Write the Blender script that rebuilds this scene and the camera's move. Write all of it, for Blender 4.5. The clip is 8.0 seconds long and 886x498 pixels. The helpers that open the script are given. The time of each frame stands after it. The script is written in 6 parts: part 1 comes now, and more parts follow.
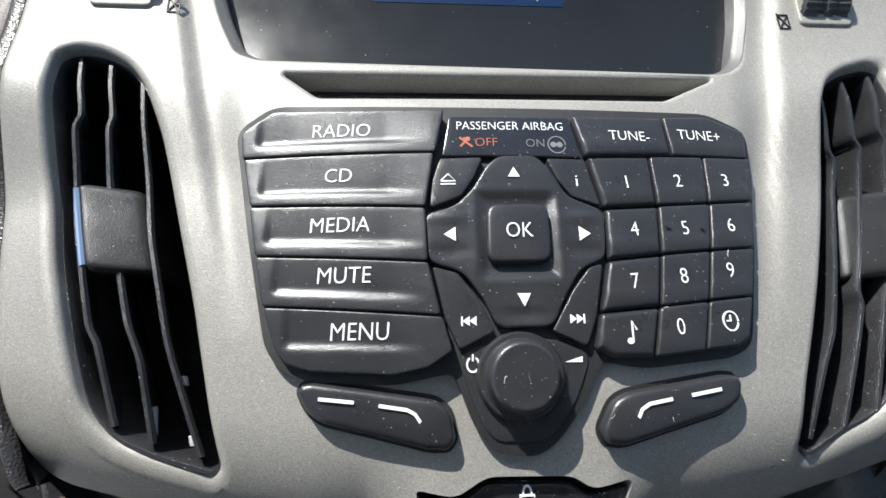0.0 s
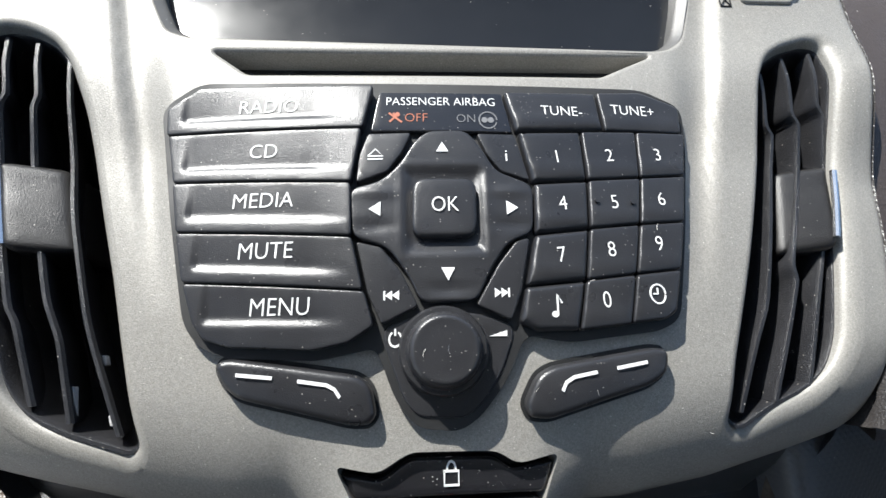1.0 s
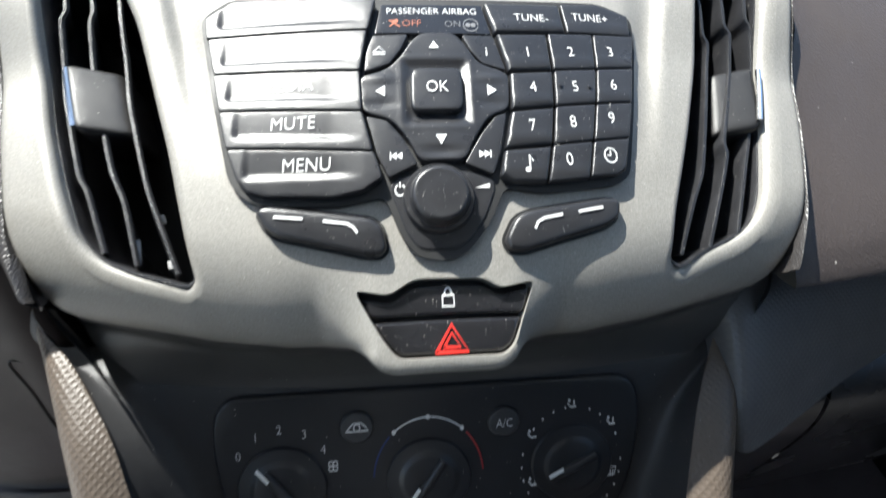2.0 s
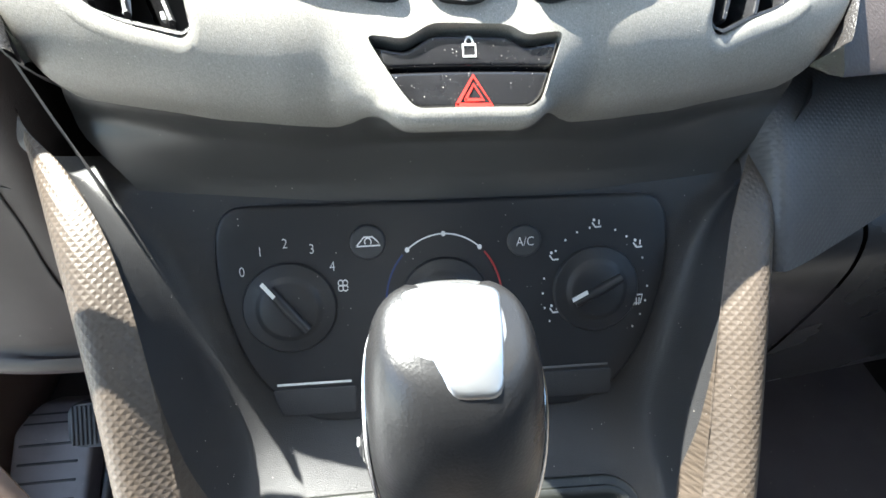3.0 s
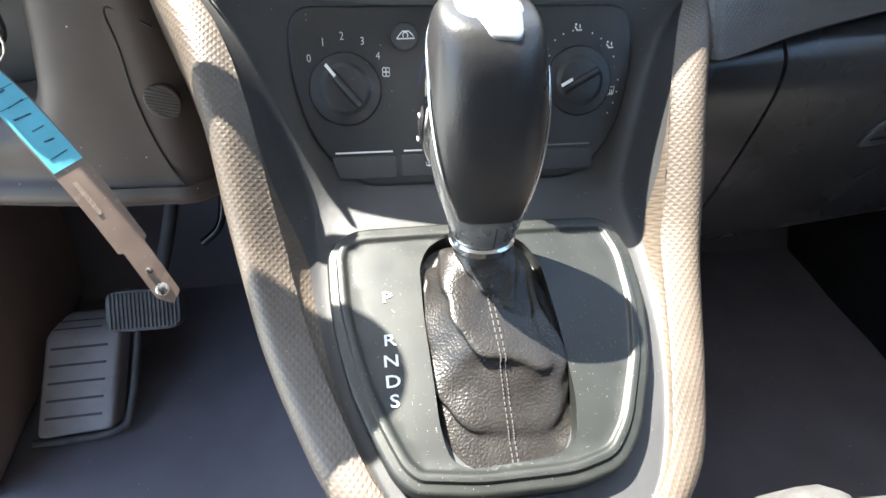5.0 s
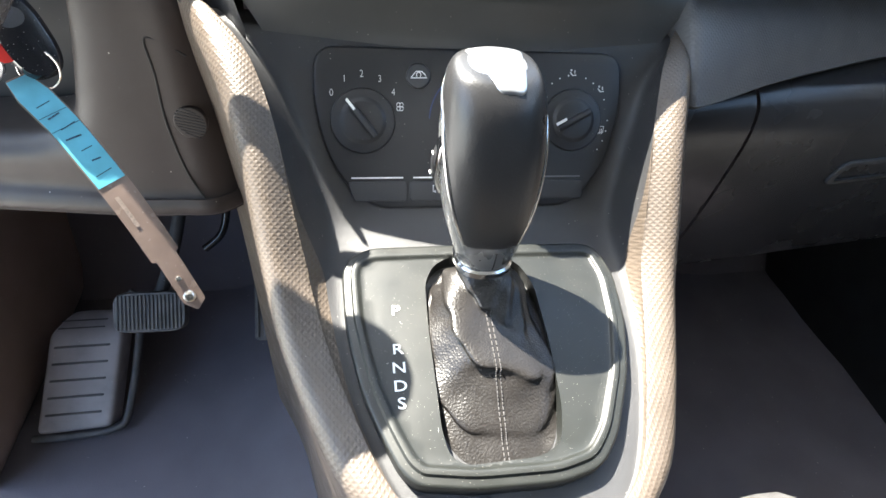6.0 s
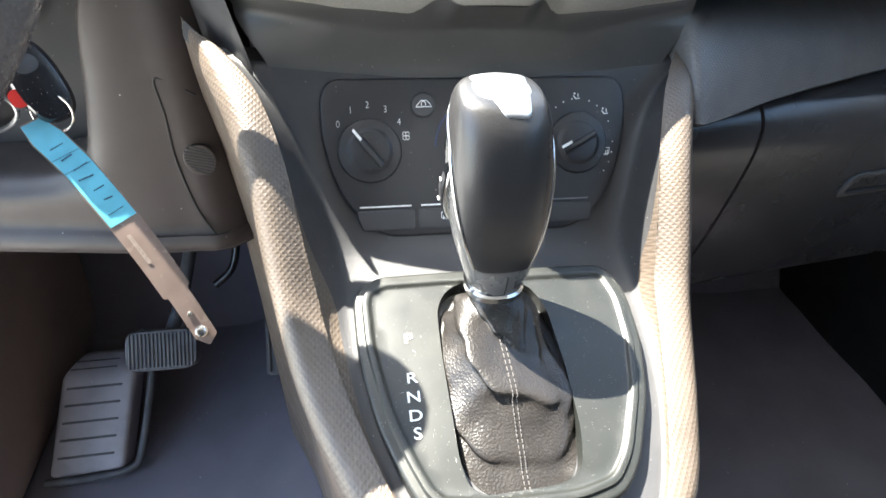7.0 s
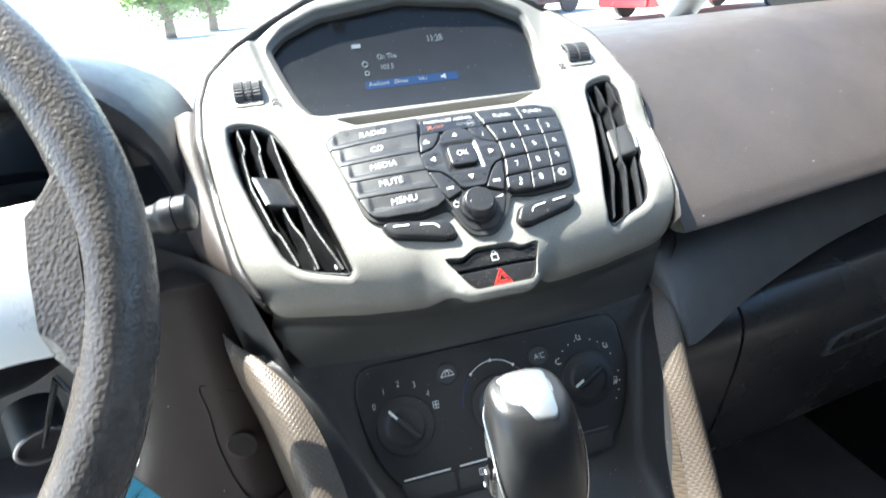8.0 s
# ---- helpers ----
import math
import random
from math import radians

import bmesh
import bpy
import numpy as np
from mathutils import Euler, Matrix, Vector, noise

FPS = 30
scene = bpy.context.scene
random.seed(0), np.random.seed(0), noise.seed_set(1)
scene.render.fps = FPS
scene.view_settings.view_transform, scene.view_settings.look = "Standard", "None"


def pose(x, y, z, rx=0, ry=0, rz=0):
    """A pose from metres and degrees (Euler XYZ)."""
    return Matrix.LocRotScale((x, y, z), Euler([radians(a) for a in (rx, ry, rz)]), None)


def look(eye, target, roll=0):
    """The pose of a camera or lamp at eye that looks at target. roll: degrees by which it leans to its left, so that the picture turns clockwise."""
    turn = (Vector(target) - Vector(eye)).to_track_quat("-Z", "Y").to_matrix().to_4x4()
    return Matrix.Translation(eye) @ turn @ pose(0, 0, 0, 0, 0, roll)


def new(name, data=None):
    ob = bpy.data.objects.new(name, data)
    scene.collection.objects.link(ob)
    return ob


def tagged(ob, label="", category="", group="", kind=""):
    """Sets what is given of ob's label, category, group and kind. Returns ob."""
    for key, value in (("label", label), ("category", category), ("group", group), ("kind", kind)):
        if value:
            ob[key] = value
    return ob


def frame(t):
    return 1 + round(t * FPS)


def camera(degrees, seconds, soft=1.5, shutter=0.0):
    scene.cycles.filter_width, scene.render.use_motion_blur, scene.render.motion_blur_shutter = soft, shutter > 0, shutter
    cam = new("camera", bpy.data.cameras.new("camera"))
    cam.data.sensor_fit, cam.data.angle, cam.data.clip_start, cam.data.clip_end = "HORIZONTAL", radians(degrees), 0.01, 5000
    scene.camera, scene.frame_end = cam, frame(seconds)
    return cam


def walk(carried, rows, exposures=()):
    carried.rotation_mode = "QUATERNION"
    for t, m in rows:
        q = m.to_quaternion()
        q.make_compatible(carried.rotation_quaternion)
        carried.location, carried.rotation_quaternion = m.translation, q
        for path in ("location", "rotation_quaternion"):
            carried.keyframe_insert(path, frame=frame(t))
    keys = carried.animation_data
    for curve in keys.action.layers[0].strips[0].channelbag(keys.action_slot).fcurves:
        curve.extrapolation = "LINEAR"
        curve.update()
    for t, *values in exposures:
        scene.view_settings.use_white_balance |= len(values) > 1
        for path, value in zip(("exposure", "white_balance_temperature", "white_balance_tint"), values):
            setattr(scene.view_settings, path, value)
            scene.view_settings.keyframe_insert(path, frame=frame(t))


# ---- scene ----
cam = camera(77.0, 8.0, 1.5, 0.25)
PATH = [
    (0, (-0.035, -0.133, 0.811), (0.116, 1.361, -0.51), 3.6),
    (0.5, (-0.023, -0.134, 0.807), (0.157, 1.354, -0.516), 4.1),
    (1, (-0.014, -0.138, 0.805), (0.16, 1.354, -0.516), 3.7),
    (1.5, (-0.003, -0.141, 0.801), (0.184, 1.363, -0.504), 3.8),
    (2, (-0.021, -0.199, 0.795), (0.193, 1.291, -0.521), 3.3),
    (2.1, (-0.028, -0.213, 0.79), (0.194, 1.269, -0.533), 3.4),
    (2.2, (-0.038, -0.226, 0.782), (0.187, 1.245, -0.554), 3.3),
    (3.3, (-0.026, -0.237, 0.72), (0.172, 1.206, -0.651), 2.8),
    (3.5, (-0.026, -0.239, 0.72), (0.179, 1.21, -0.642), 2.8),
    (4, (-0.04, -0.279, 0.715), (0.19, 1.196, -0.616), 1.2),
    (4.5, (-0.064, -0.321, 0.668), (0.216, 1.117, -0.693), 2.4),
    (4.7, (-0.064, -0.343, 0.674), (0.212, 1.091, -0.693), 2.8),
    (5.8, (-0.082, -0.387, 0.717), (0.247, 1.062, -0.622), 6.5),
    (6, (-0.081, -0.387, 0.716), (0.244, 1.067, -0.618), 6.7),
    (6.5, (-0.082, -0.391, 0.711), (0.239, 1.074, -0.612), 6.4),
    (7, (-0.082, -0.387, 0.714), (0.218, 1.139, -0.544), 3.7),
    (7.2, (-0.082, -0.379, 0.738), (0.195, 1.171, -0.495), 1.9),
    (7.5, (-0.092, -0.374, 0.766), (0.181, 1.293, -0.305), -1.2),
    (7.7, (-0.096, -0.373, 0.787), (0.183, 1.354, -0.181), -3.5),
    (8, (-0.102, -0.366, 0.813), (0.301, 1.387, -0.06), -4.9),
]
walk(cam, [(t, look(eye, target, roll)) for t, eye, target, roll in PATH],
     [(0, 0.95, 6250, 8), (1.5, 1.05, 6250, 8), (2.0, 1.4, 6300, 6), (2.2, 1.65, 6300, 5), (3.3, 3.0, 6450, 4), (3.5, 3.05, 6450, 4), (4.5, 2.95, 6600, 5), (6.0, 3.05, 6750, 7), (7.0, 3.3, 6750, 7), (7.5, 3.35, 6500, 4), (8.0, 2.4, 6300, 3)])

# ---- light ----
SUN = Vector((-0.45, 0.42, 1.0)).normalized()
world = bpy.data.worlds.new("world")
scene.world = world
world.use_nodes = True
sky = world.node_tree.nodes.new("ShaderNodeTexSky")
sky.sky_type, sky.sun_disc = "NISHITA", False
sky.sun_elevation = math.asin(SUN.z)
sky.sun_rotation = math.atan2(SUN.x, SUN.y)
world.node_tree.links.new(sky.outputs[0], world.node_tree.nodes["Background"].inputs[0])
world.node_tree.nodes["Background"].inputs[1].default_value = 0.15
lamp = bpy.data.lights.new("sun", "SUN")
lamp.energy, lamp.angle, lamp.color = 5.0, radians(0.5), (1.0, 0.96, 0.90)
new("sun", lamp).matrix_world = look(SUN * 10, (0, 0, 0))


# ---- materials ----
def material(name, colour, rough=0.5, metal=0.0, mottle=0.15, mottle_scale=30.0, grain=0.0, grain_scale=1500.0,
             dust=0.0, dust_scale=900.0, coat=0.0, leather=0.0, leather_scale=500.0, flake=0.0, diamond=0.0):
    m = bpy.data.materials.new(name)
    m.use_nodes = True
    nt = m.node_tree
    node, link = nt.nodes.new, nt.links.new
    bsdf = nt.nodes["Principled BSDF"]
    bsdf.inputs["Metallic"].default_value = metal
    bsdf.inputs["Coat Weight"].default_value = coat
    bsdf.inputs["Coat Roughness"].default_value = 0.12
    co = node("ShaderNodeTexCoord").outputs["Object"]

    def noise_tex(scale, detail=3.0):
        n = node("ShaderNodeTexNoise")
        n.inputs["Scale"].default_value, n.inputs["Detail"].default_value = scale, detail
        link(co, n.inputs["Vector"])
        return n.outputs["Fac"]

    def ramp(src, lo, hi, a, b):
        r = node("ShaderNodeMapRange")
        for k, v in zip(("From Min", "From Max", "To Min", "To Max"), (lo, hi, a, b)):
            r.inputs[k].default_value = v
        link(src, r.inputs["Value"])
        return r.outputs["Result"]

    def mix(fac, a, b):
        x = node("ShaderNodeMix")
        x.data_type = "RGBA"
        link(fac, x.inputs["Factor"])
        for sock, v in ((x.inputs["A"], a), (x.inputs["B"], b)):
            if isinstance(v, tuple):
                sock.default_value = (*v, 1)
            else:
                link(v, sock)
        return x.outputs["Result"]

    dark = tuple(c * (1 - mottle) for c in colour)
    light = tuple(min(1, c * (1 + mottle)) for c in colour)
    col = mix(ramp(noise_tex(mottle_scale, 5.0), 0.35, 0.65, 0, 1), dark, light)
    if flake:
        v = node("ShaderNodeTexVoronoi")
        v.inputs["Scale"].default_value = 2600
        link(co, v.inputs["Vector"])
        col = mix(ramp(v.outputs["Color"], 0.0, 1.0, 0, flake), col, tuple(min(1, c * 1.8) for c in colour))
    rgh = ramp(noise_tex(mottle_scale * 2.3, 4.0), 0.3, 0.7, rough * 0.85, min(1, rough * 1.15))
    if dust:
        v = node("ShaderNodeTexVoronoi")
        v.inputs["Scale"].default_value = dust_scale
        v.inputs["Randomness"].default_value = 1.0
        link(co, v.inputs["Vector"])
        spot = node("ShaderNodeMath")
        spot.operation = "MULTIPLY"
        link(ramp(v.outputs["Distance"], 0.07, 0.20, 0.9, 0), spot.inputs[0])
        sel = node("ShaderNodeSeparateColor")
        link(v.outputs["Color"], sel.inputs[0])
        link(ramp(sel.outputs[0], 1 - dust * 0.30, 1 - dust * 0.05, 0, 1), spot.inputs[1])
        film = node("ShaderNodeMath")
        film.operation = "MAXIMUM"
        link(spot.outputs[0], film.inputs[0])
        link(ramp(noise_tex(70.0, 6.0), 0.4, 0.9, 0, dust * 0.012), film.inputs[1])
        col = mix(film.outputs[0], col, (0.62, 0.58, 0.52))
    link(col, bsdf.inputs["Base Color"])
    link(rgh, bsdf.inputs["Roughness"])
    bump = None
    for strength, scale, voro in ((grain, grain_scale, False), (leather, leather_scale, True)):
        if strength:
            b = node("ShaderNodeBump")
            b.inputs["Strength"].default_value, b.inputs["Distance"].default_value = strength, 0.0006
            if voro:
                v = node("ShaderNodeTexVoronoi")
                v.inputs["Scale"].default_value = scale
                v.feature = "SMOOTH_F1"
                link(co, v.inputs["Vector"])
                link(v.outputs["Distance"], b.inputs["Height"])
            else:
                link(noise_tex(scale, 2.0), b.inputs["Height"])
            if bump:
                link(bump, b.inputs["Normal"])
            bump = b.outputs["Normal"]
    if diamond:
        waves = []
        for d in ((0.75, 0.45, 0.50), (-0.75, 0.45, 0.50)):
            dot = node("ShaderNodeVectorMath")
            dot.operation = "DOT_PRODUCT"
            dot.inputs[1].default_value = tuple(c * 2 * math.pi / 0.0027 for c in d)
            link(co, dot.inputs[0])
            s = node("ShaderNodeMath")
            s.operation = "SINE"
            link(dot.outputs["Value"], s.inputs[0])
            waves.append(s.outputs[0])
        mx = node("ShaderNodeMath")
        mx.operation = "MAXIMUM"
        link(waves[0], mx.inputs[0])
        link(waves[1], mx.inputs[1])
        b = node("ShaderNodeBump")
        b.inputs["Strength"].default_value, b.inputs["Distance"].default_value = diamond, 0.0003
        link(mx.outputs[0], b.inputs["Height"])
        if bump:
            link(bump, b.inputs["Normal"])
        bump = b.outputs["Normal"]
    if bump:
        link(bump, bsdf.inputs["Normal"])
    return m


SILVER = material("satin_silver_paint", (0.215, 0.205, 0.185), 0.47, 0.12, 0.05, 12, 0.25, 2600, 0.55, 700, flake=0.7)
KEY = material("soft_black_key_plastic", (0.022, 0.022, 0.024), 0.31, 0, 0.15, 40, 0.16, 2800, 0.45, 950, 0.0)
GLOSS = material("black_gloss_plastic", (0.014, 0.014, 0.016), 0.2, 0, 0.2, 40, 0.0, 1500, 0.8, 800, 0.3)
TABPLASTIC = material("dark_grained_tab_plastic", (0.011, 0.010, 0.0095), 0.42, 0, 0.1, 40, 0.25, 2600, 0.35, 800)
VENT = material("black_vent_plastic", (0.020, 0.020, 0.022), 0.33, 0, 0.2, 60, 0.5, 2200, 0.4, 700)
COVE = material("dark_grey_grained_plastic", (0.038, 0.038, 0.040), 0.5, 0, 0.12, 18, 0.35, 2200, 0.12, 600)
CLIMFACE = material("smooth_black_panel_plastic", (0.022, 0.022, 0.024), 0.38, 0, 0.10, 18, 0.15, 2200, 0.15, 600)
BOLSTER = material("grey_ribbed_bolster_plastic", (0.085, 0.084, 0.085), 0.42, 0, 0.08, 18, 0.15, 2600, 0.05, 600, diamond=0.30)
LIDPLASTIC = material("satin_dark_glovebox_plastic", (0.026, 0.026, 0.028), 0.27, 0, 0.06, 5, 0.10, 2200, 0.0, 600)
DASH = material("charcoal_leather_grain_plastic", (0.064, 0.051, 0.046), 0.5, 0, 0.07, 14, 0.2, 2600, 0.10, 300, 0, 0.28, 900)
TRIM = material("charcoal_diamond_grain_plastic", (0.094, 0.074, 0.058), 0.40, 0, 0.12, 20, 0.25, 2600, 0.12, 900, diamond=0.36)
LEATHER = material("black_leather", (0.055, 0.050, 0.049), 0.40, 0, 0.15, 50, 0.1, 2600, 0.08, 900, 0, 0.28, 1100)
GAITERHIDE = material("soft_black_gaiter_leather", (0.017, 0.015, 0.0138), 0.36, 0, 0.15, 50, 0.1, 2600, 0.04, 1100, 0, 0.42, 900)
STRIPHIDE = material("pebbled_black_strip_leather", (0.034, 0.031, 0.030), 0.36, 0, 0.15, 50, 0.05, 2600, 0.25, 900, 0, 0.5, 1200)
RIMHIDE = material("pebbled_black_rim_leather", (0.098, 0.086, 0.078), 0.27, 0, 0.15, 50, 0.05, 2600, 0.0, 900, 0, 0.75, 600)
RUBBER = material("black_rubber", (0.06, 0.06, 0.064), 0.6, 0, 0.25, 40, 0.3, 1500, 0.15, 400)
CARPET = material("grey_carpet", (0.115, 0.105, 0.122), 0.8, 0, 0.12, 7, 0.8, 900, 0.12, 250)
PLATE = material("graphite_bezel_paint", (0.014, 0.0152, 0.0135), 0.40, 0.05, 0.10, 20, 0.14, 2600, 0.45, 1100)
CHROME = material("satin_chrome", (0.72, 0.72, 0.72), 0.14, 1, 0.05, 30, 0.05, 2600, 0.1, 500)
LEGEND = material("white_legend_ink", (0.8, 0.8, 0.78), 0.5, 0, 0.03)
GREYINK = material("grey_legend_ink", (0.15, 0.15, 0.155), 0.5, 0, 0.03)
ORANGE = material("orange_legend_ink", (0.36, 0.10, 0.045), 0.5, 0, 0.05)
RED = material("red_hazard_ink", (0.75, 0.04, 0.03), 0.4, 0, 0.05)
GLASSY = material("dark_display_glass", (0.008, 0.01, 0.014), 0.08, 0, 0.1, 30, 0, 1500, 0.0, 300, 0.5)
SCREENFILM = material("matte_dark_display_film", (0.014, 0.015, 0.017), 0.22, 0, 0.06, 30, 0.05, 2600, 0.10, 700)
SCREENFILM.node_tree.nodes["Principled BSDF"].inputs["Specular IOR Level"].default_value = 0.22
DARK = material("unlit_black_plastic", (0.012, 0.012, 0.012), 0.6, 0, 0.1)
DOORTRIM = material("dark_grey_door_trim", (0.011, 0.011, 0.011), 0.6, 0, 0.1, 10, 0.4, 900)
CAPMETAL = material("bright_satin_cap", (0.62, 0.62, 0.62), 0.42, 1, 0.03, 30)
CABIN = material("grey_cabin_lining", (0.42, 0.42, 0.42), 0.85, 0, 0.08, 10, 0.4, 900)
SEATCLOTH = material("grey_woven_seat_cloth", (0.06, 0.058, 0.058), 0.85, 0, 0.2, 120, 0.7, 700)
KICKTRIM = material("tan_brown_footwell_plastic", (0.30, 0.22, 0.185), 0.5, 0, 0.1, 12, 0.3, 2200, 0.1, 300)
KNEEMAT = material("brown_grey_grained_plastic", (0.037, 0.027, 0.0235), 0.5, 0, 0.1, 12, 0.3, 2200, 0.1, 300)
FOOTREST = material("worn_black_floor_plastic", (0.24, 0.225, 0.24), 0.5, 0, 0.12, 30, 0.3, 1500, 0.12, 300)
TAGBLUE = material("sky_blue_paper", (0.12, 0.46, 0.58), 0.45, 0, 0.12, 60)
TAGCLEAR = material("yellowed_clear_vinyl", (0.21, 0.155, 0.130), 0.25, 0, 0.1, 60, 0, 1500, 0.1, 600, 0.4)
TAGINK = material("faded_print", (0.25, 0.20, 0.17), 0.5, 0, 0.3, 900)
INKDARK = material("blue_black_ink", (0.03, 0.09, 0.14), 0.6, 0, 0.3, 900)
BARK = material("grey_bark", (0.16, 0.12, 0.09), 0.9, 0, 0.3, 8, 0.8, 40)
LEAF = material("fresh_green_leaf", (0.12, 0.24, 0.05), 0.5, 0, 0.4, 1.5)
REDPAINT = material("red_car_paint", (0.45, 0.02, 0.03), 0.25, 0, 0.05, 2, coat=0.8)
DARKPAINT = material("dark_car_paint", (0.05, 0.055, 0.06), 0.25, 0, 0.05, 2, coat=0.8)
WHITEPAINT = material("white_car_paint", (0.8, 0.8, 0.8), 0.3, 0, 0.03, 2, coat=0.8)
STITCH = material("grey_thread", (0.075, 0.070, 0.068), 0.7, 0, 0.1)
REDDIM = material("dull_red_ink", (0.30, 0.03, 0.03), 0.5, 0, 0.05)
BLUEDIM = material("dull_blue_ink", (0.02, 0.04, 0.14), 0.5, 0, 0.05)
LINT = material("pale_lint", (0.6, 0.58, 0.54), 0.8, 0, 0.2, 800)
GLASS = bpy.data.materials.new("window_glass")
GLASS.use_nodes = True
_n, _l = GLASS.node_tree.nodes, GLASS.node_tree.links
_mix, _clear, _shine = _n.new("ShaderNodeMixShader"), _n.new("ShaderNodeBsdfTransparent"), _n.new("ShaderNodeBsdfGlossy")
_clear.inputs["Color"].default_value = (0.90, 0.93, 0.92, 1)
_shine.inputs["Roughness"].default_value = 0.02
_mix.inputs[0].default_value = 0.05
_l.new(_clear.outputs[0], _mix.inputs[1])
_l.new(_shine.outputs[0], _mix.inputs[2])
_l.new(_mix.outputs[0], _n["Material Output"].inputs["Surface"])
# silver of the side spokes, with the sun and sky glare lightened into its colour
SPOKELIT = material("sunlit_toned_silver_spoke", (0.62, 0.62, 0.61), 0.30, 0.25, 0.03, 12, 0.06, 2600)
# the fascia's silver again, darkened in its colour to stand for the underside's shade
UNDERSHADE = material("shade_toned_silver_underside", (0.085, 0.083, 0.080), 0.36, 0.3, 0.08, 20, 0.12, 2600, 0.1, 600)
FUNNEL = material("dark_grey_screen_surround", (0.12, 0.117, 0.112), 0.4, 0.2, 0.08, 20, 0.12, 2600, 0.25, 600)
SATIN = material("satin_grey_frame", (0.32, 0.32, 0.32), 0.27, 0.7, 0.03, 12, 0.06, 2600, 0.0, 500)
LEATHERGREY = material("charcoal_leather", (0.024, 0.0235, 0.024), 0.32, 0, 0.04, 12, 0.1, 2600, 0.0, 600, 0, 0.12, 1000)
METAL = material("bright_rivet_metal", (0.75, 0.72, 0.68), 0.2, 1, 0.05)
ASPHALT = material("sunlit_concrete", (0.48, 0.47, 0.44), 0.9, 0, 0.15, 1.2, 0.6, 60)


def glowing(name, colour, strength):
    m = bpy.data.materials.new(name)
    m.use_nodes = True
    b = m.node_tree.nodes["Principled BSDF"]
    b.inputs["Base Color"].default_value = (*[c * 0.2 for c in colour], 1)
    b.inputs["Emission Color"].default_value = (*colour, 1)
    b.inputs["Emission Strength"].default_value = strength
    b.inputs["Roughness"].default_value = 0.22
    return m


LCDBLUE = glowing("lit_blue_lcd", (0.02, 0.08, 0.26), 0.0035)
LCDWHITE = glowing("lit_white_lcd", (0.75, 0.82, 0.9), 0.016)
LCDDIM = glowing("faint_white_lcd", (0.6, 0.68, 0.75), 0.020)


# ---- building helpers ----
def thing(name, label="", category="", group="", kind=""):
    return tagged(new(name), label, category, group, kind)


def finish(name, bm, mat, parent=None, label="", angle=40.0):
    """Links a bmesh as one smooth mesh object."""
    bmesh.ops.recalc_face_normals(bm, faces=bm.faces)
    me = bpy.data.meshes.new(name)
    bm.to_mesh(me)
    bm.free()
    me.materials.append(mat)
    me.polygons.foreach_set("use_smooth", [True] * len(me.polygons))
    if angle:
        me.set_sharp_from_angle(angle=radians(angle))
    ob = new(name, me)
    if parent:
        ob.parent = parent
    if label:
        ob["label"] = label
    return ob


part = finish


def fascia(x, y, h=0.0):
    """A point h above the silver dashboard face, over the plan place (x, y)."""
    def z(x, y):
        if y <= 0.05:
            v = 0.697 + 0.58 * y - 2.2 * y * y
        elif y <= 0.07:
            v = 0.7205 + 0.36 * (y - 0.05)
        else:
            v = 0.7277 + 0.36 * (y - 0.07) + 4.5 * (y - 0.07) ** 2
        k = max(0.0, min(1.0, (y - 0.02) / 0.04))
        return v - 0.6 * x * x * (1 - k * k * (3 - 2 * k))
    e = 0.002
    n = Vector(((z(x - e, y) - z(x + e, y)) / (2 * e), (z(x, y - e) - z(x, y + e)) / (2 * e), 1)).normalized()
    return Vector((x, y, z(x, y))) + n * h


def keypad_plan(x, y):
    """The keypad's own plan, laid on the dashboard face."""
    return 0.0013 + 0.970 * x + 0.0225 * y, 0.0018 + 0.0042 * x + 0.964 * y


def keytop(x, y, h=0.0):
    """As fascia(), but rising a little towards the lower keys, which stand prouder."""
    x, y = keypad_plan(x, y)
    return fascia(x, y, h + 0.0018 * max(0.0, min(1.0, (0.012 - y) / 0.04)))


CLIMN = Vector((0, -1, 0.64)).normalized()


def climate(x, z, h=0.0):
    return Vector((x, -0.054 + (z - 0.559) * 0.64, z)) + CLIMN * h


PLATEN = Vector((0, -0.21, 1)).normalized()


def plate(x, y, h=0.0):
    return Vector((x, y, 0.481 + (y + 0.122) * 0.21)) + PLATEN * h


def mm(*pts):
    return [(x / 1000, y / 1000) for x, y in pts]


def area(pts):
    return sum(a[0] * b[1] - b[0] * a[1] for a, b in zip(pts, pts[1:] + pts[:1])) / 2


def rounded(pts, r, n=4):
    """The outline with its corners rounded."""
    if area(pts) < 0:
        pts = pts[::-1]
    out = []
    for i, p in enumerate(pts):
        p, a, b = Vector(p), Vector(pts[i - 1]), Vector(pts[(i + 1) % len(pts)])
        u, w = a - p, b - p
        k = min(r, u.length * 0.45, w.length * 0.45)
        s, e = p + u.normalized() * k, p + w.normalized() * k
        for j in range(n + 1):
            t = j / n
            out.append(tuple(s * (1 - t) ** 2 + p * 2 * t * (1 - t) + e * t * t))
    return out


def offset(pts, d):
    """The counter-clockwise outline moved inwards by d."""
    out = []
    n = len(pts)
    for i in range(n):
        a, p, b = Vector(pts[i - 1]), Vector(pts[i]), Vector(pts[(i + 1) % n])
        u, w = p - a, b - p
        if u.length < 1e-9 or w.length < 1e-9:
            m = (b - a)
            m = Vector((-m.y, m.x)).normalized()
            out.append(tuple(p + m * d))
            continue
        m1, m2 = Vector((-u.y, u.x)).normalized(), Vector((-w.y, w.x)).normalized()
        m = (m1 + m2)
        m = m.normalized() if m.length > 1e-6 else m1
        k = max(0.5, m.dot(m1))
        out.append(tuple(p + m * d / k))
    return out


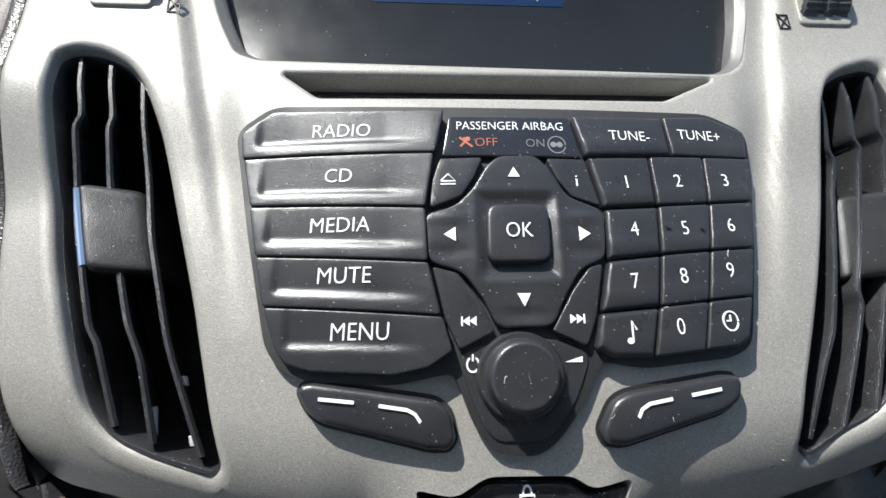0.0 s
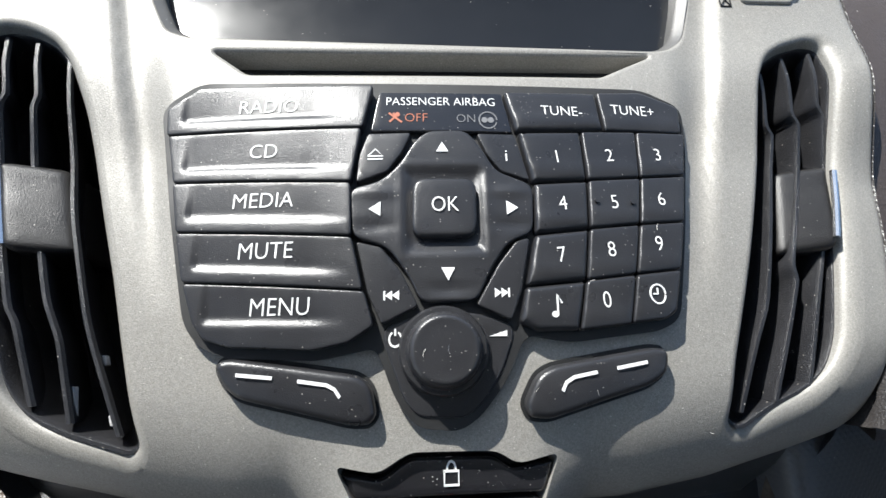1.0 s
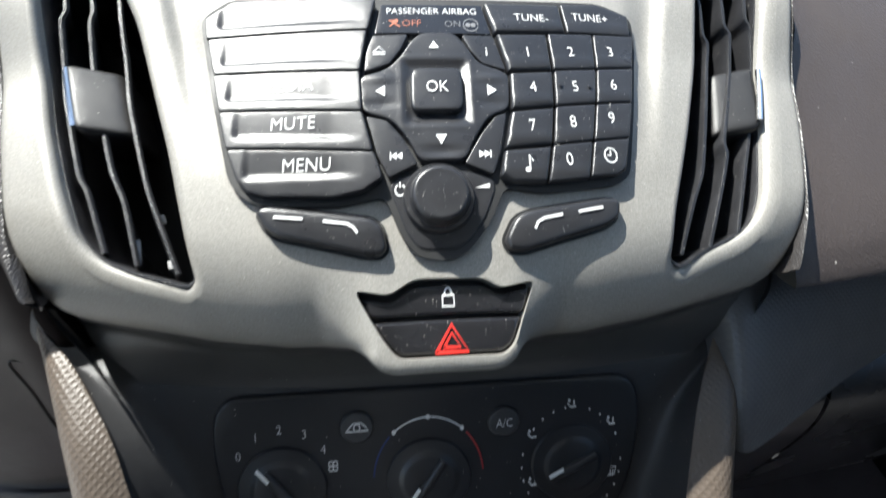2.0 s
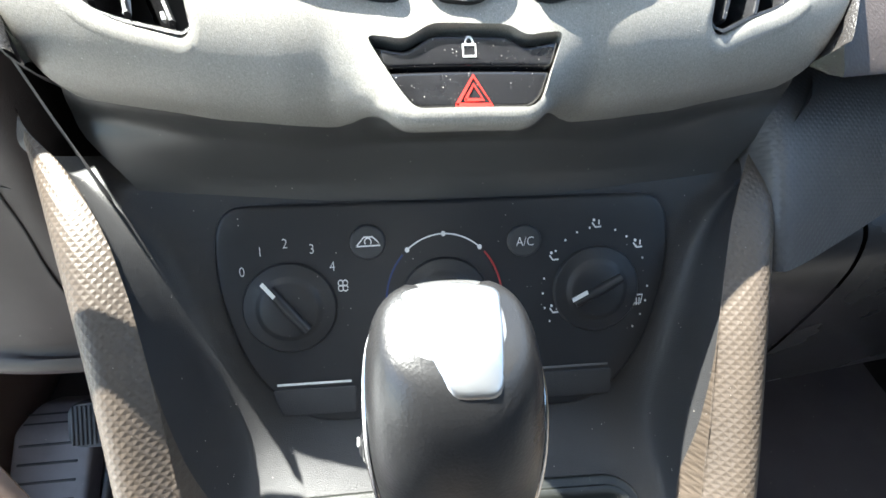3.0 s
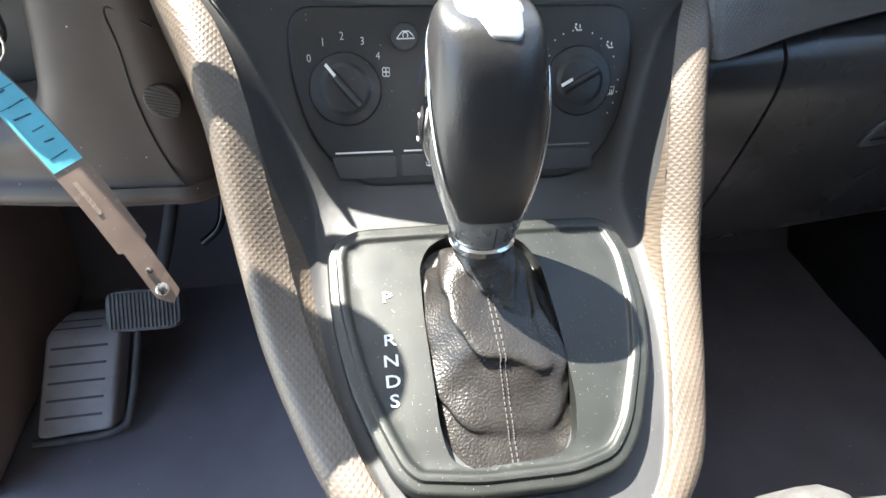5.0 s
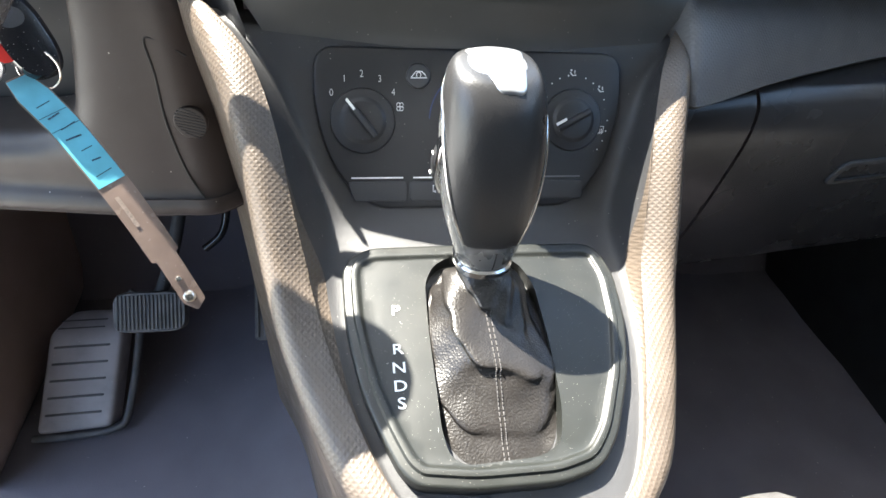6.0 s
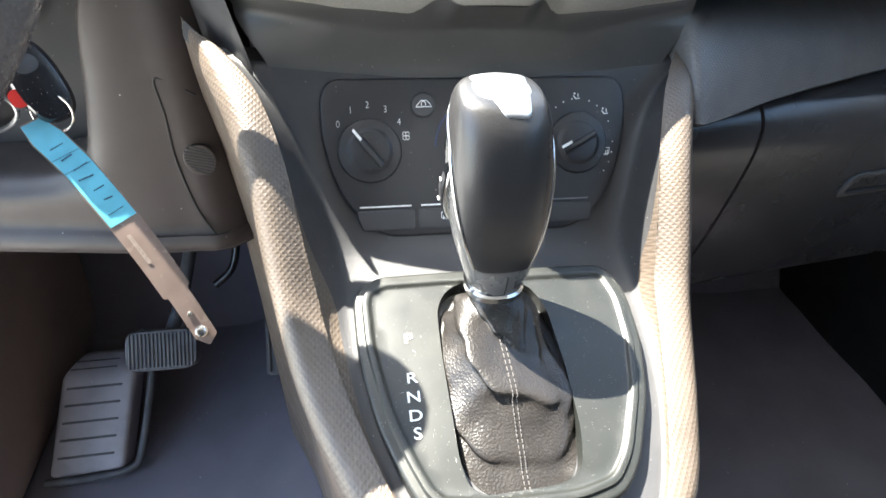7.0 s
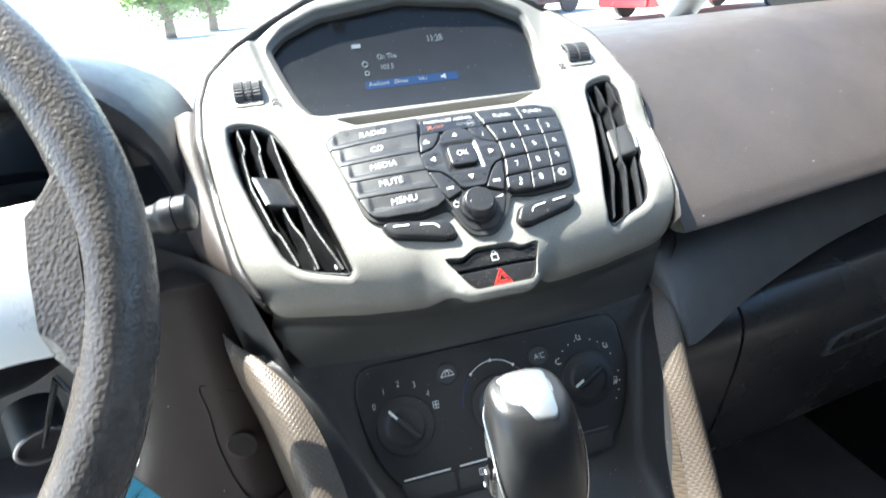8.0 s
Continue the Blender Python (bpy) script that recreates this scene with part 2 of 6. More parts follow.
def dense(pts, step):
    out = []
    for a, b in zip(pts, pts[1:] + pts[:1]):
        n = max(1, round(math.dist(a, b) / step))
        out += [(a[0] + (b[0] - a[0]) * j / n, a[1] + (b[1] - a[1]) * j / n) for j in range(n)]
    return out


def inside(pts, arr):
    """Which of the points lie in the outline."""
    x, y = arr[:, 0], arr[:, 1]
    res = np.zeros(len(arr), bool)
    for (ax, ay), (bx, by) in zip(pts, pts[1:] + pts[:1]):
        if ay != by:
            res ^= ((ay > y) != (by > y)) & (x < (bx - ax) * (y - ay) / (by - ay) + ax)
    return res


def edge_distance(pts, arr):
    best = np.full(len(arr), 9.0)
    for a, b in zip(pts, pts[1:] + pts[:1]):
        a, b = np.array(a), np.array(b)
        d = b - a
        t = np.clip(((arr - a) @ d) / max(d @ d, 1e-12), 0, 1)
        best = np.minimum(best, np.linalg.norm(arr - (a + t[:, None] * d), axis=1))
    return best


def triangulated(loops, extra):
    """A flat triangle mesh inside loops[0] and outside the other loops, with extra points inside."""
    from mathutils.geometry import delaunay_2d_cdt
    verts, edges = [], []
    for loop in loops:
        o = len(verts)
        verts += [Vector(p) for p in loop]
        edges += [(o + i, o + (i + 1) % len(loop)) for i in range(len(loop))]
    verts += [Vector(p) for p in extra]
    v, _, f, *_ = delaunay_2d_cdt(verts, edges, [], 0, 1e-7)
    v = np.array([tuple(p) for p in v])
    mid = np.array([v[list(t)].mean(axis=0) for t in f])
    keep = inside(loops[0], mid)
    for loop in loops[1:]:
        keep &= ~inside(loop, mid)
    return v, [t for t, k in zip(f, keep) if k]


def grid_in(loop, step, holes=(), gap=0.4):
    a = np.array(loop)
    lo, hi = a.min(axis=0), a.max(axis=0)
    gx, gy = np.meshgrid(np.arange(lo[0] + step / 2, hi[0], step), np.arange(lo[1] + step / 2, hi[1], step))
    arr = np.stack([gx.ravel(), gy.ravel()], axis=1)
    if not len(arr):
        return arr
    keep = inside(loop, arr) & (edge_distance(loop, arr) > gap * step)
    for h in holes:
        keep &= ~inside(h, arr) & (edge_distance(h, arr) > gap * step)
    return arr[keep]


def relief(name, outline, surf, top, foot, mat, parent, bevel=0.001, step=0.004, shape=None, holes=(), label="", angle=50.0, steps=()):
    """A cap with a rounded edge, from the level foot to the level top over a surface; shape(x, y, d) adds to its height."""
    if area(outline) < 0:
        outline = outline[::-1]
    outline = dense(outline, step)
    rings = [offset(outline, bevel * k) for k in (0.25, 0.6, 1.0)] if bevel else []
    rings += [offset(outline, d) for d in steps]
    pts = [p for r in rings for p in r]
    inner = rings[-1] if rings else outline
    extra = np.array(pts) if pts else np.zeros((0, 2))
    if len(extra):
        extra = extra[inside(outline, extra)]
    g = grid_in(inner, step, holes)
    extra = np.concatenate([extra, g]) if len(g) else extra
    hl = [dense(h, step) for h in holes]
    v, f = triangulated([outline] + hl, extra)
    d = edge_distance(outline, v)
    bm = bmesh.new()
    vs = []
    for (x, y), dd in zip(v, d):
        q = 1 - min(1, dd / bevel) if bevel else 0
        h = top - bevel * (1 - math.sqrt(max(0, 1 - q * q))) + (shape(x, y, dd) if shape else 0)
        vs.append(bm.verts.new(surf(x, y, h)))
    for t in f:
        bm.faces.new([vs[i] for i in t])
    bm.edges.ensure_lookup_table()
    rim = [e for e in bm.edges if e.is_boundary]
    vmap = {}
    at = {vert: tuple(p) for vert, p in zip(vs, v)}
    for e in rim:
        for w in e.verts:
            if w not in vmap:
                vmap[w] = bm.verts.new(surf(*at[w], foot(*at[w]) if callable(foot) else foot))
    for e in rim:
        a, b = e.verts
        bm.faces.new((a, b, vmap[b], vmap[a]))
    return finish(name, bm, mat, parent, label, angle)


def bump_at(x, y, cx, cy, rx, ry, h):
    return h * math.exp(-((x - cx) / rx) ** 2 - ((y - cy) / ry) ** 2)


def words(name, text, surf, x, y, size, mat, parent, h, turn=0.0, wide=1.0, align="CENTER", weight=-0.00006):
    """Lettering laid on a surface."""
    c = bpy.data.curves.new(name, "FONT")
    c.offset = weight
    c.body, c.size, c.align_x, c.align_y, c.resolution_u = text, size, align, "CENTER", 3
    o = bpy.data.objects.new(name, c)
    me = bpy.data.meshes.new_from_object(o)
    bpy.data.objects.remove(o)
    cs, sn = math.cos(radians(turn)), math.sin(radians(turn))
    for v in me.vertices:
        a, b = v.co.x * wide, v.co.y
        a, b = x + a * cs - b * sn, y + a * sn + b * cs
        v.co = surf(a, b, h(a, b) if callable(h) else h)
    me.name = name
    me.materials.append(mat)
    ob = new(name, me)
    ob.parent = parent
    return ob


def mark(name, outline, surf, h, mat, parent, step=0.003):
    """A thin printed shape."""
    return relief(name, outline, surf, h, h - 0.0004, mat, parent, 0, step)


def stroke(pts, w):
    """The outline of a line of width w through the points."""
    left, right = [], []
    for i, p in enumerate(pts):
        a, b = Vector(pts[max(0, i - 1)]), Vector(pts[min(len(pts) - 1, i + 1)])
        d = (b - a).normalized()
        n = Vector((-d.y, d.x)) * w / 2
        left.append(tuple(Vector(p) + n))
        right.append(tuple(Vector(p) - n))
    return left + right[::-1]


def arc(cx, cy, r, a0, a1, n=16, ry=None):
    return [(cx + r * math.cos(radians(a0 + (a1 - a0) * i / n)), cy + (ry or r) * math.sin(radians(a0 + (a1 - a0) * i / n))) for i in range(n + 1)]


def disc(cx, cy, r, n=24, ry=None):
    return arc(cx, cy, r, 0, 360 - 360 / n, n - 1, ry)


def box_loft(bm, rings, close=True, caps=True):
    """Skins rings of equal length."""
    vr = [[bm.verts.new(p) for p in r] for r in rings]
    for a, b in zip(vr, vr[1:]):
        n = len(a)
        for i in range(n if close else n - 1):
            bm.faces.new((a[i], a[(i + 1) % n], b[(i + 1) % n], b[i]))
    if caps and close:
        bm.faces.new(vr[0][::-1])
        bm.faces.new(vr[-1])
    return vr


def catmull(pts, n):
    """A smooth line through the points, n steps a span."""
    pts = [Vector(p) for p in pts]
    out = []
    for i in range(len(pts) - 1):
        p0, p1, p2, p3 = pts[max(0, i - 1)], pts[i], pts[i + 1], pts[min(len(pts) - 1, i + 2)]
        for j in range(n):
            t = j / n
            out.append(0.5 * (2 * p1 + (p2 - p0) * t + (2 * p0 - 5 * p1 + 4 * p2 - p3) * t * t + (3 * p1 - p0 - 3 * p2 + p3) * t ** 3))
    return out + [pts[-1]]


def tube(bm, pts, radius, n=10, caps=True):
    pts = [Vector(p) for p in pts]
    rings = []
    for i, p in enumerate(pts):
        d = (pts[min(len(pts) - 1, i + 1)] - pts[max(0, i - 1)]).normalized()
        u = d.orthogonal().normalized() if i == 0 else (u - d * u.dot(d)).normalized()
        w = d.cross(u)
        r = radius(i / (len(pts) - 1)) if callable(radius) else radius
        rings.append([p + (u * math.cos(2 * math.pi * k / n) + w * math.sin(2 * math.pi * k / n)) * r for k in range(n)])
    box_loft(bm, rings, True, caps)


def slab(bm, m, sx, sy, sz, bevel=0.004, seg=2):
    """A bevelled block of full sizes sx, sy, sz at the pose m."""
    r = bmesh.ops.create_cube(bm, size=1, matrix=m @ Matrix.Diagonal((sx, sy, sz, 1)))
    if bevel:
        es = list({e for v in r["verts"] for e in v.link_edges})
        bmesh.ops.bevel(bm, geom=es, offset=bevel, segments=seg, affect="EDGES", clamp_overlap=True)


def skin(name, rows, mat, parent=None, label="", thick=0.0, angle=50.0, smooth=1):
    """A sheet through rows of points; rows are smoothed both ways."""
    rows = [catmull(r, smooth) if smooth > 1 else [Vector(p) for p in r] for r in rows]
    if smooth > 1:
        cols = [catmull(c, smooth) for c in zip(*rows)]
        rows = list(zip(*cols))
    bm = bmesh.new()
    vr = [[bm.verts.new(p) for p in r] for r in rows]
    for a, b in zip(vr, vr[1:]):
        for i in range(len(a) - 1):
            bm.faces.new((a[i], a[i + 1], b[i + 1], b[i]))
    if thick:
        bm.normal_update()
        bmesh.ops.solidify(bm, geom=bm.faces[:], thickness=thick)
    return finish(name, bm, mat, parent, label, angle)


# ---- van body round the cabin ----
def make_floor():
    bm = bmesh.new()
    rows = []
    for j in range(41):
        y = -1.3 + 2.2 * j / 40
        row = []
        for i in range(41):
            x = -0.72 + 1.49 * i / 40
            rise = max(0.0, y - 0.34)
            tunnel = 0.10 * math.exp(-(x / 0.17) ** 2)
            row.append((x, y, rise * 0.9 - 0.01 + tunnel + 0.006 * noise.noise((x * 9, y * 9, 0))))
        rows.append(row)
    return tagged(skin("floor", rows, CARPET, smooth=1), "black moulded carpet with soft waves in the footwell", "floor", kind="structure")


make_floor()

# ---- centre fascia ----
HALF = mm((-20, -82.5), (22, -82.5), (31, -75.5), (60, -74), (90, -69.5), (105, -66), (120, -62.5), (132, -59.5), (141, -57), (147, -53), (155, -35), (163, 0), (169, 32), (173.5, 66), (174, 100), (167, 122), (145, 140), (116, 153), (80, 166), (40, 173))
OUTER = rounded([p for p in HALF if p[0] > -0.01] + [(-x, y) for x, y in HALF[::-1] if x > -0.01 and x != 0.022] + [(-0.022, -0.0825)], 0.006)
VENT_R = rounded(mm((130, 63), (139, 69), (151, 72.5), (157, 71), (157.5, 58), (153, 36), (145, 2), (136, -29), (130, -38), (121, -43.5), (108, -48), (95, -54), (90.5, -52), (93, -39), (106, -7), (118, 25), (124, 52)), 0.005)
VENT_L = rounded(mm((-157, 69), (-150, 72), (-141, 70.5), (-131, 65), (-124, 56), (-116, 39), (-110, 21), (-99, -12), (-88, -52.5), (-91, -54), (-110, -48.5), (-122, -43.5), (-130, -36), (-137, -20), (-145, 3), (-153, 32), (-156.5, 53)), 0.005)
SCREEN = rounded(mm((-95, 71), (-87, 67), (90, 64.5), (99, 72), (107, 93), (113, 128), (109, 146), (75, 160), (0, 167), (-75, 160), (-106, 150), (-121, 139), (-112, 113), (-103, 87)), 0.006)
PAD = rounded(mm((-94, 37), (-83, 45), (75, 44), (89, 38), (88, 24), (82, -3), (75, -30), (68, -33), (40, -36), (24, -34), (18, -45), (10, -53), (4, -56), (-8, -55), (-14, -49), (-20, -36), (-38, -38.5), (-64, -36.5), (-72, -33.5), (-77, -28), (-86, 4)), 0.004)
def switch_y(y):
    return -0.0632 + (y + 0.0655) * 0.832


SWITCH = rounded([(x, switch_y(y)) for x, y in mm((-32, -61), (-19.5, -63.5), (-10.5, -58.5), (15, -59), (20.5, -62.5), (34, -60), (29, -72), (25, -81), (21, -84), (-17, -84), (-22, -78), (-27, -70))], 0.003)
SLOT = rounded(mm((-64, 50.5), (62, 51.5), (83, 61.5), (-77, 60.5)), 0.002)

center_fascia = thing("center_fascia", "satin silver painted dashboard centre panel, dusty in sunlight", "dashboard panel")


def lower_edge(x):
    return float(np.interp(abs(x), (0, 0.06, 0.09, 0.12, 0.141, 0.16), (-0.0755, -0.074, -0.0695, -0.0625, -0.057, -0.05)))


ROLL = 0.027


def beside(x):
    """0 under the switch, 1 where the lower edge rolls under."""
    return max(0.0, min(1.0, (abs(x) - 0.026) / 0.020))


def panel_foot(x, y):
    return -0.009 - ROLL * beside(x)


def panel_shape(x, y, d):
    """A crease down each side of the keypad, and a lower edge that curls under."""
    fade = max(0.0, min(1.0, (y + 0.022) / 0.05))
    u = 0.0938 + 0.272 * y - abs(x)
    wide = 0.0065 + 0.15 * max(0.0, y + 0.01)
    q = max(0.0, min(1.0, 1 - (u - 0.0055) / wide))
    crease = -0.0036 * fade * (max(0.0, u / 0.0055) * (2 - u / 0.0055) if u < 0.0055 else q * q * (3 - 2 * q))
    away = max(0.0, min(1.0, (y - lower_edge(x)) / 0.031))
    return crease - ROLL * (1 - math.sqrt(max(0.0, 1 - (1 - away) ** 2))) * beside(x)


def brim(outline, width, more=0.0, across=0.0):
    """An opening's edge, the ways into it, and how wide its rim rolls; wider by more towards the foot, and on one side."""
    pts = dense(outline if area(outline) > 0 else outline[::-1], 0.004)
    ways = [((q[0] - p[0]) / 0.001, (q[1] - p[1]) / 0.001) for p, q in zip(pts, offset(pts, 0.001))]
    ways = [(w[0] / max(1.0, math.hypot(*w)), w[1] / max(1.0, math.hypot(*w))) for w in ways]
    wide = [width + more * min(1.0, max(0.0, w[1] * 1.1, -w[0] * across)) for w in ways]
    for _ in range(3):
        wide = [(wide[k - 1] + 2 * wide[k] + wide[(k + 1) % len(wide)]) / 4 for k in range(len(wide))]
    return pts, ways, wide


def rolled(outline, *sizes):
    """The outer edge of an opening's rim."""
    return [(p[0] - w[0] * d, p[1] - w[1] * d) for p, w, d in zip(*brim(outline, *sizes))]


BRIM_R, BRIM_L = (0.0024, 0.0045, 1.0), (0.0026, 0.0030, 0.3)
relief("panel", OUTER, fascia, 0.0, panel_foot, SILVER, center_fascia, 0.003, 0.0023, panel_shape, holes=(rolled(VENT_R, *BRIM_R), rolled(VENT_L, *BRIM_L), rolled(SCREEN, 0.002), [keypad_plan(*p) for p in PAD], SWITCH, rolled(SLOT, 0.002)))


def lip(name, outline, mat, depth, parent, width=0.002, more=0.0, across=0.0):
    """A rounded edge that rolls from the face down into an opening."""
    pts, ways, wide = brim(outline, width, more, across)
    bm = bmesh.new()
    rings = []
    for k in range(8):
        a = math.pi / 2 * max(0, k - 1) / 6
        ring = []
        for p, w, d in zip(pts, ways, wide):
            out = d * (1 - math.sin(a)) + (0.0004 if k == 0 else 0)
            x, y = p[0] - w[0] * out, p[1] - w[1] * out
            ring.append(fascia(x, y, panel_shape(x, y, 0) + (width * 0.9 + (d - width) * 0.35) * (math.cos(a) - 1) - (0.0005 if k == 0 else 0)))
        rings.append(ring)
    rings.append([fascia(p[0] + w[0] * 0.0003, p[1] + w[1] * 0.0003, panel_shape(*p, 0) - width * 0.9 - (d - width) * 0.35 - depth) for p, w, d in zip(pts, ways, wide)])
    box_loft(bm, rings, True, False)
    return finish(name, bm, mat, parent)


lip("vent_lip", VENT_R, SILVER, 0.003, center_fascia, *BRIM_R)
lip("vent_lip", VENT_L, SILVER, 0.003, center_fascia, *BRIM_L)
lip("screen_lip", SCREEN, SILVER, 0.015, center_fascia)


def vent(outline, side):
    housing = relief("vent_housing", offset(outline, -0.002), fascia, -0.045, -0.05, DARK, center_fascia, 0, 0.01)
    bm = bmesh.new()
    loop = dense(outline if area(outline) > 0 else outline[::-1], 0.004)
    box_loft(bm, [[fascia(x, y, h) for x, y in offset(loop, o)] for o, h in ((-0.0004, -0.0050), (0.0005, -0.0050), (0.0008, -0.0056), (0.0010, -0.0110), (0.0012, -0.0460))], True, False)
    finish("liner", bm, VENT, housing, "black vent duct liner")
    if side < 0:
        for x, y, w, h in ((-112.0, -41, 1.0, 3.6), (-103.2, -31.8, 0.8, 1.3), (-99.0, -46.5, 1.0, 1.3)):
            relief("link_clip", rounded(mm((x - w - 0.3, y + h), (x + w - 0.3, y + h), (x + w + 0.5, y - h), (x - w + 0.5, y - h)), 0.0004), fascia, -0.0085, -0.0105, CABIN, housing, 0.0003, 0.003, label="pale plastic link clip")
        vanes = (((-150.3, 69.7), (-145.9, 47.2), (-148.2, 43.5), (-145.4, 22), (-133.5, -15.4), (-130, -20), (-121.5, -41)),
                 ((-139.3, 67), (-135.2, 46.5), (-136.6, 42.6), (-134.7, 27), (-121.5, -15), (-115.6, -25.7), (-109.4, -46)),
                 ((-126.6, 60.5), (-124, 41), (-117.7, 10.1), (-108.1, -20.7), (-105.1, -27.9), (-94.6, -50)))
    else:
        vanes = (((128.6, 58), (127.2, 38.5), (129.5, 34.8), (112, -20.6), (105.4, -31.8), (96.2, -50)),
                 ((140.3, 66), (138.6, 43), (141.3, 39.5), (138.5, 25.4), (125.2, -7.8), (125.6, -12.9), (119.3, -26.5), (109.4, -47)),
                 ((153.1, 69), (149.8, 46), (152.3, 42.2), (150.9, 26), (138.3, -4.8), (131.1, -21.7), (122.6, -43.5)))
    for corners in vanes:
        line = [p for a, b in zip(corners, corners[1:]) for p in [((a[0] + (b[0] - a[0]) * j / 6) / 1000, (a[1] + (b[1] - a[1]) * j / 6) / 1000) for j in range(6)]] + [(corners[-1][0] / 1000, corners[-1][1] / 1000)]
        line = [line[0]] + [tuple((line[i - 1][k] + 2 * line[i][k] + line[i + 1][k]) / 4 for k in (0, 1)) for i in range(1, len(line) - 1)] + [line[-1]]
        bm = bmesh.new()
        rows = []
        lean = -0.013 if side < 0 else 0.001
        for x, y in line:
            rows.append([fascia(x - 0.0011, y, -0.006), fascia(x - 0.0006, y, -0.0048), fascia(x + 0.0006, y, -0.0048), fascia(x + 0.0011, y, -0.006),
                         fascia(x + 0.0008 + lean, y, -0.036), fascia(x - 0.0008 + lean, y, -0.036)])
        box_loft(bm, rows)
        finish("vane", bm, VENT, housing)
    if side < 0:
        plan, strip, cx = mm((-142.8, 27), (-124.6, 25.6), (-115.6, -2), (-133.9, -1)), mm((-142, 25), (-138.4, 13), (-134.5, 0.6)), -0.1285
    else:
        plan, strip, cx = mm((130.6, 25.2), (148.6, 27), (141.8, -2.3), (122.6, -4.8)), mm((148.4, 24.6), (145.2, 13), (141.2, 0.8)), 0.1355
    tab = relief("adjuster_tab", rounded(plan, 0.003), fascia, -0.0042 if side < 0 else -0.0045, -0.03, TABPLASTIC, housing, 0.0025, 0.003, lambda x, y, d: (-0.52 if side < 0 else 0.42) * (x + 0.34 * (0.0125 - y) * (1 if side > 0 else -1) - cx))
    bm = bmesh.new()
    tube(bm, [fascia(x, y, -0.0004 if side < 0 else 0.0) for x, y in strip], 0.0012, 8)
    finish("chrome_strip", bm, CHROME, tab)
    return housing


vent(VENT_L, -1)
vent(VENT_R, 1)

# display, sunk behind a dark funnel
INNER = offset(SCREEN, 0.0035)


def between(a, b, t, k=6):
    """The outline a share t of the way from a to b, k steps a span."""
    p = [(q[0] + (r[0] - q[0]) * t, q[1] + (r[1] - q[1]) * t) for q, r in zip(a, b)]
    return [(u[0] + (w[0] - u[0]) * j / k, u[1] + (w[1] - u[1]) * j / k) for u, w in zip(p, p[1:] + p[:1]) for j in range(k)]


bm = bmesh.new()
box_loft(bm, [[fascia(x, y, h) for x, y in between(SCREEN, INNER, d)] for d, h in ((-0.12, -0.0022), (0.1, -0.0026), (0.5, -0.0034), (0.92, -0.0042), (1.0, -0.0048), (1.02, -0.014))], True, False)
finish("screen_ledge", bm, FUNNEL, center_fascia, "dark grey ledge round the screen")
screen = relief("display_screen", offset(INNER, -0.001), fascia, -0.0108, -0.015, SCREENFILM, center_fascia, 0, 0.012)
SH = -0.0105
relief("soft_key_strip", rounded(mm((-46, 101.5), (34, 101.5), (34, 109), (-46, 109)), 0.001), fascia, SH, SH - 0.0004, LCDBLUE, screen, 0, 0.006)
for text, x in (("AutStore", -0.0345), ("Direct", -0.0155), ("Info", 0.0030)):
    words("lettering", text, fascia, x, 0.1057, 0.0052, LCDWHITE, screen, SH + 0.0003, 0, 0.9)
mark("icon", mm((19, 104.5), (21, 104.5), (23, 103), (23, 108), (21, 106.5), (19, 106.5)), fascia, SH + 0.0003, LCDWHITE, screen)
words("lettering", "11:28", fascia, 0.0240, 0.1380, 0.0075, LCDDIM, screen, SH + 0.0003, 0, 0.9)
words("lettering", "On The", fascia, -0.0220, 0.1280, 0.0060, LCDDIM, screen, SH + 0.0003, 0, 0.9)
words("lettering", "103.5", fascia, -0.0240, 0.1195, 0.0060, LCDDIM, screen, SH + 0.0003, 0, 0.9)
mark("text_bar", stroke(mm((-50, 138), (-42, 138)), 0.003), fascia, SH + 0.0003, LCDDIM, screen)
for x, y, r in ((-0.042, 0.1235, 0.0022), (-0.042, 0.1160, 0.0018)):
    mark("icon", stroke(arc(x, y, r, 0, 340, 14), 0.0006), fascia, SH + 0.0003, LCDDIM, screen, 0.002)

# disc slot with chamfered ends
lip("slot_lip", SLOT, SILVER, 0.008, center_fascia)
relief("disc_slot", offset(SLOT, -0.001), fascia, -0.009, -0.014, DARK, center_fascia, 0, 0.01)
relief("slot_shutter", rounded(mm((-62, 53.5), (60, 54), (69, 58), (-66, 57.5)), 0.001), fascia, -0.0072, -0.012, GLOSS, center_fascia, 0.0008, 0.006)

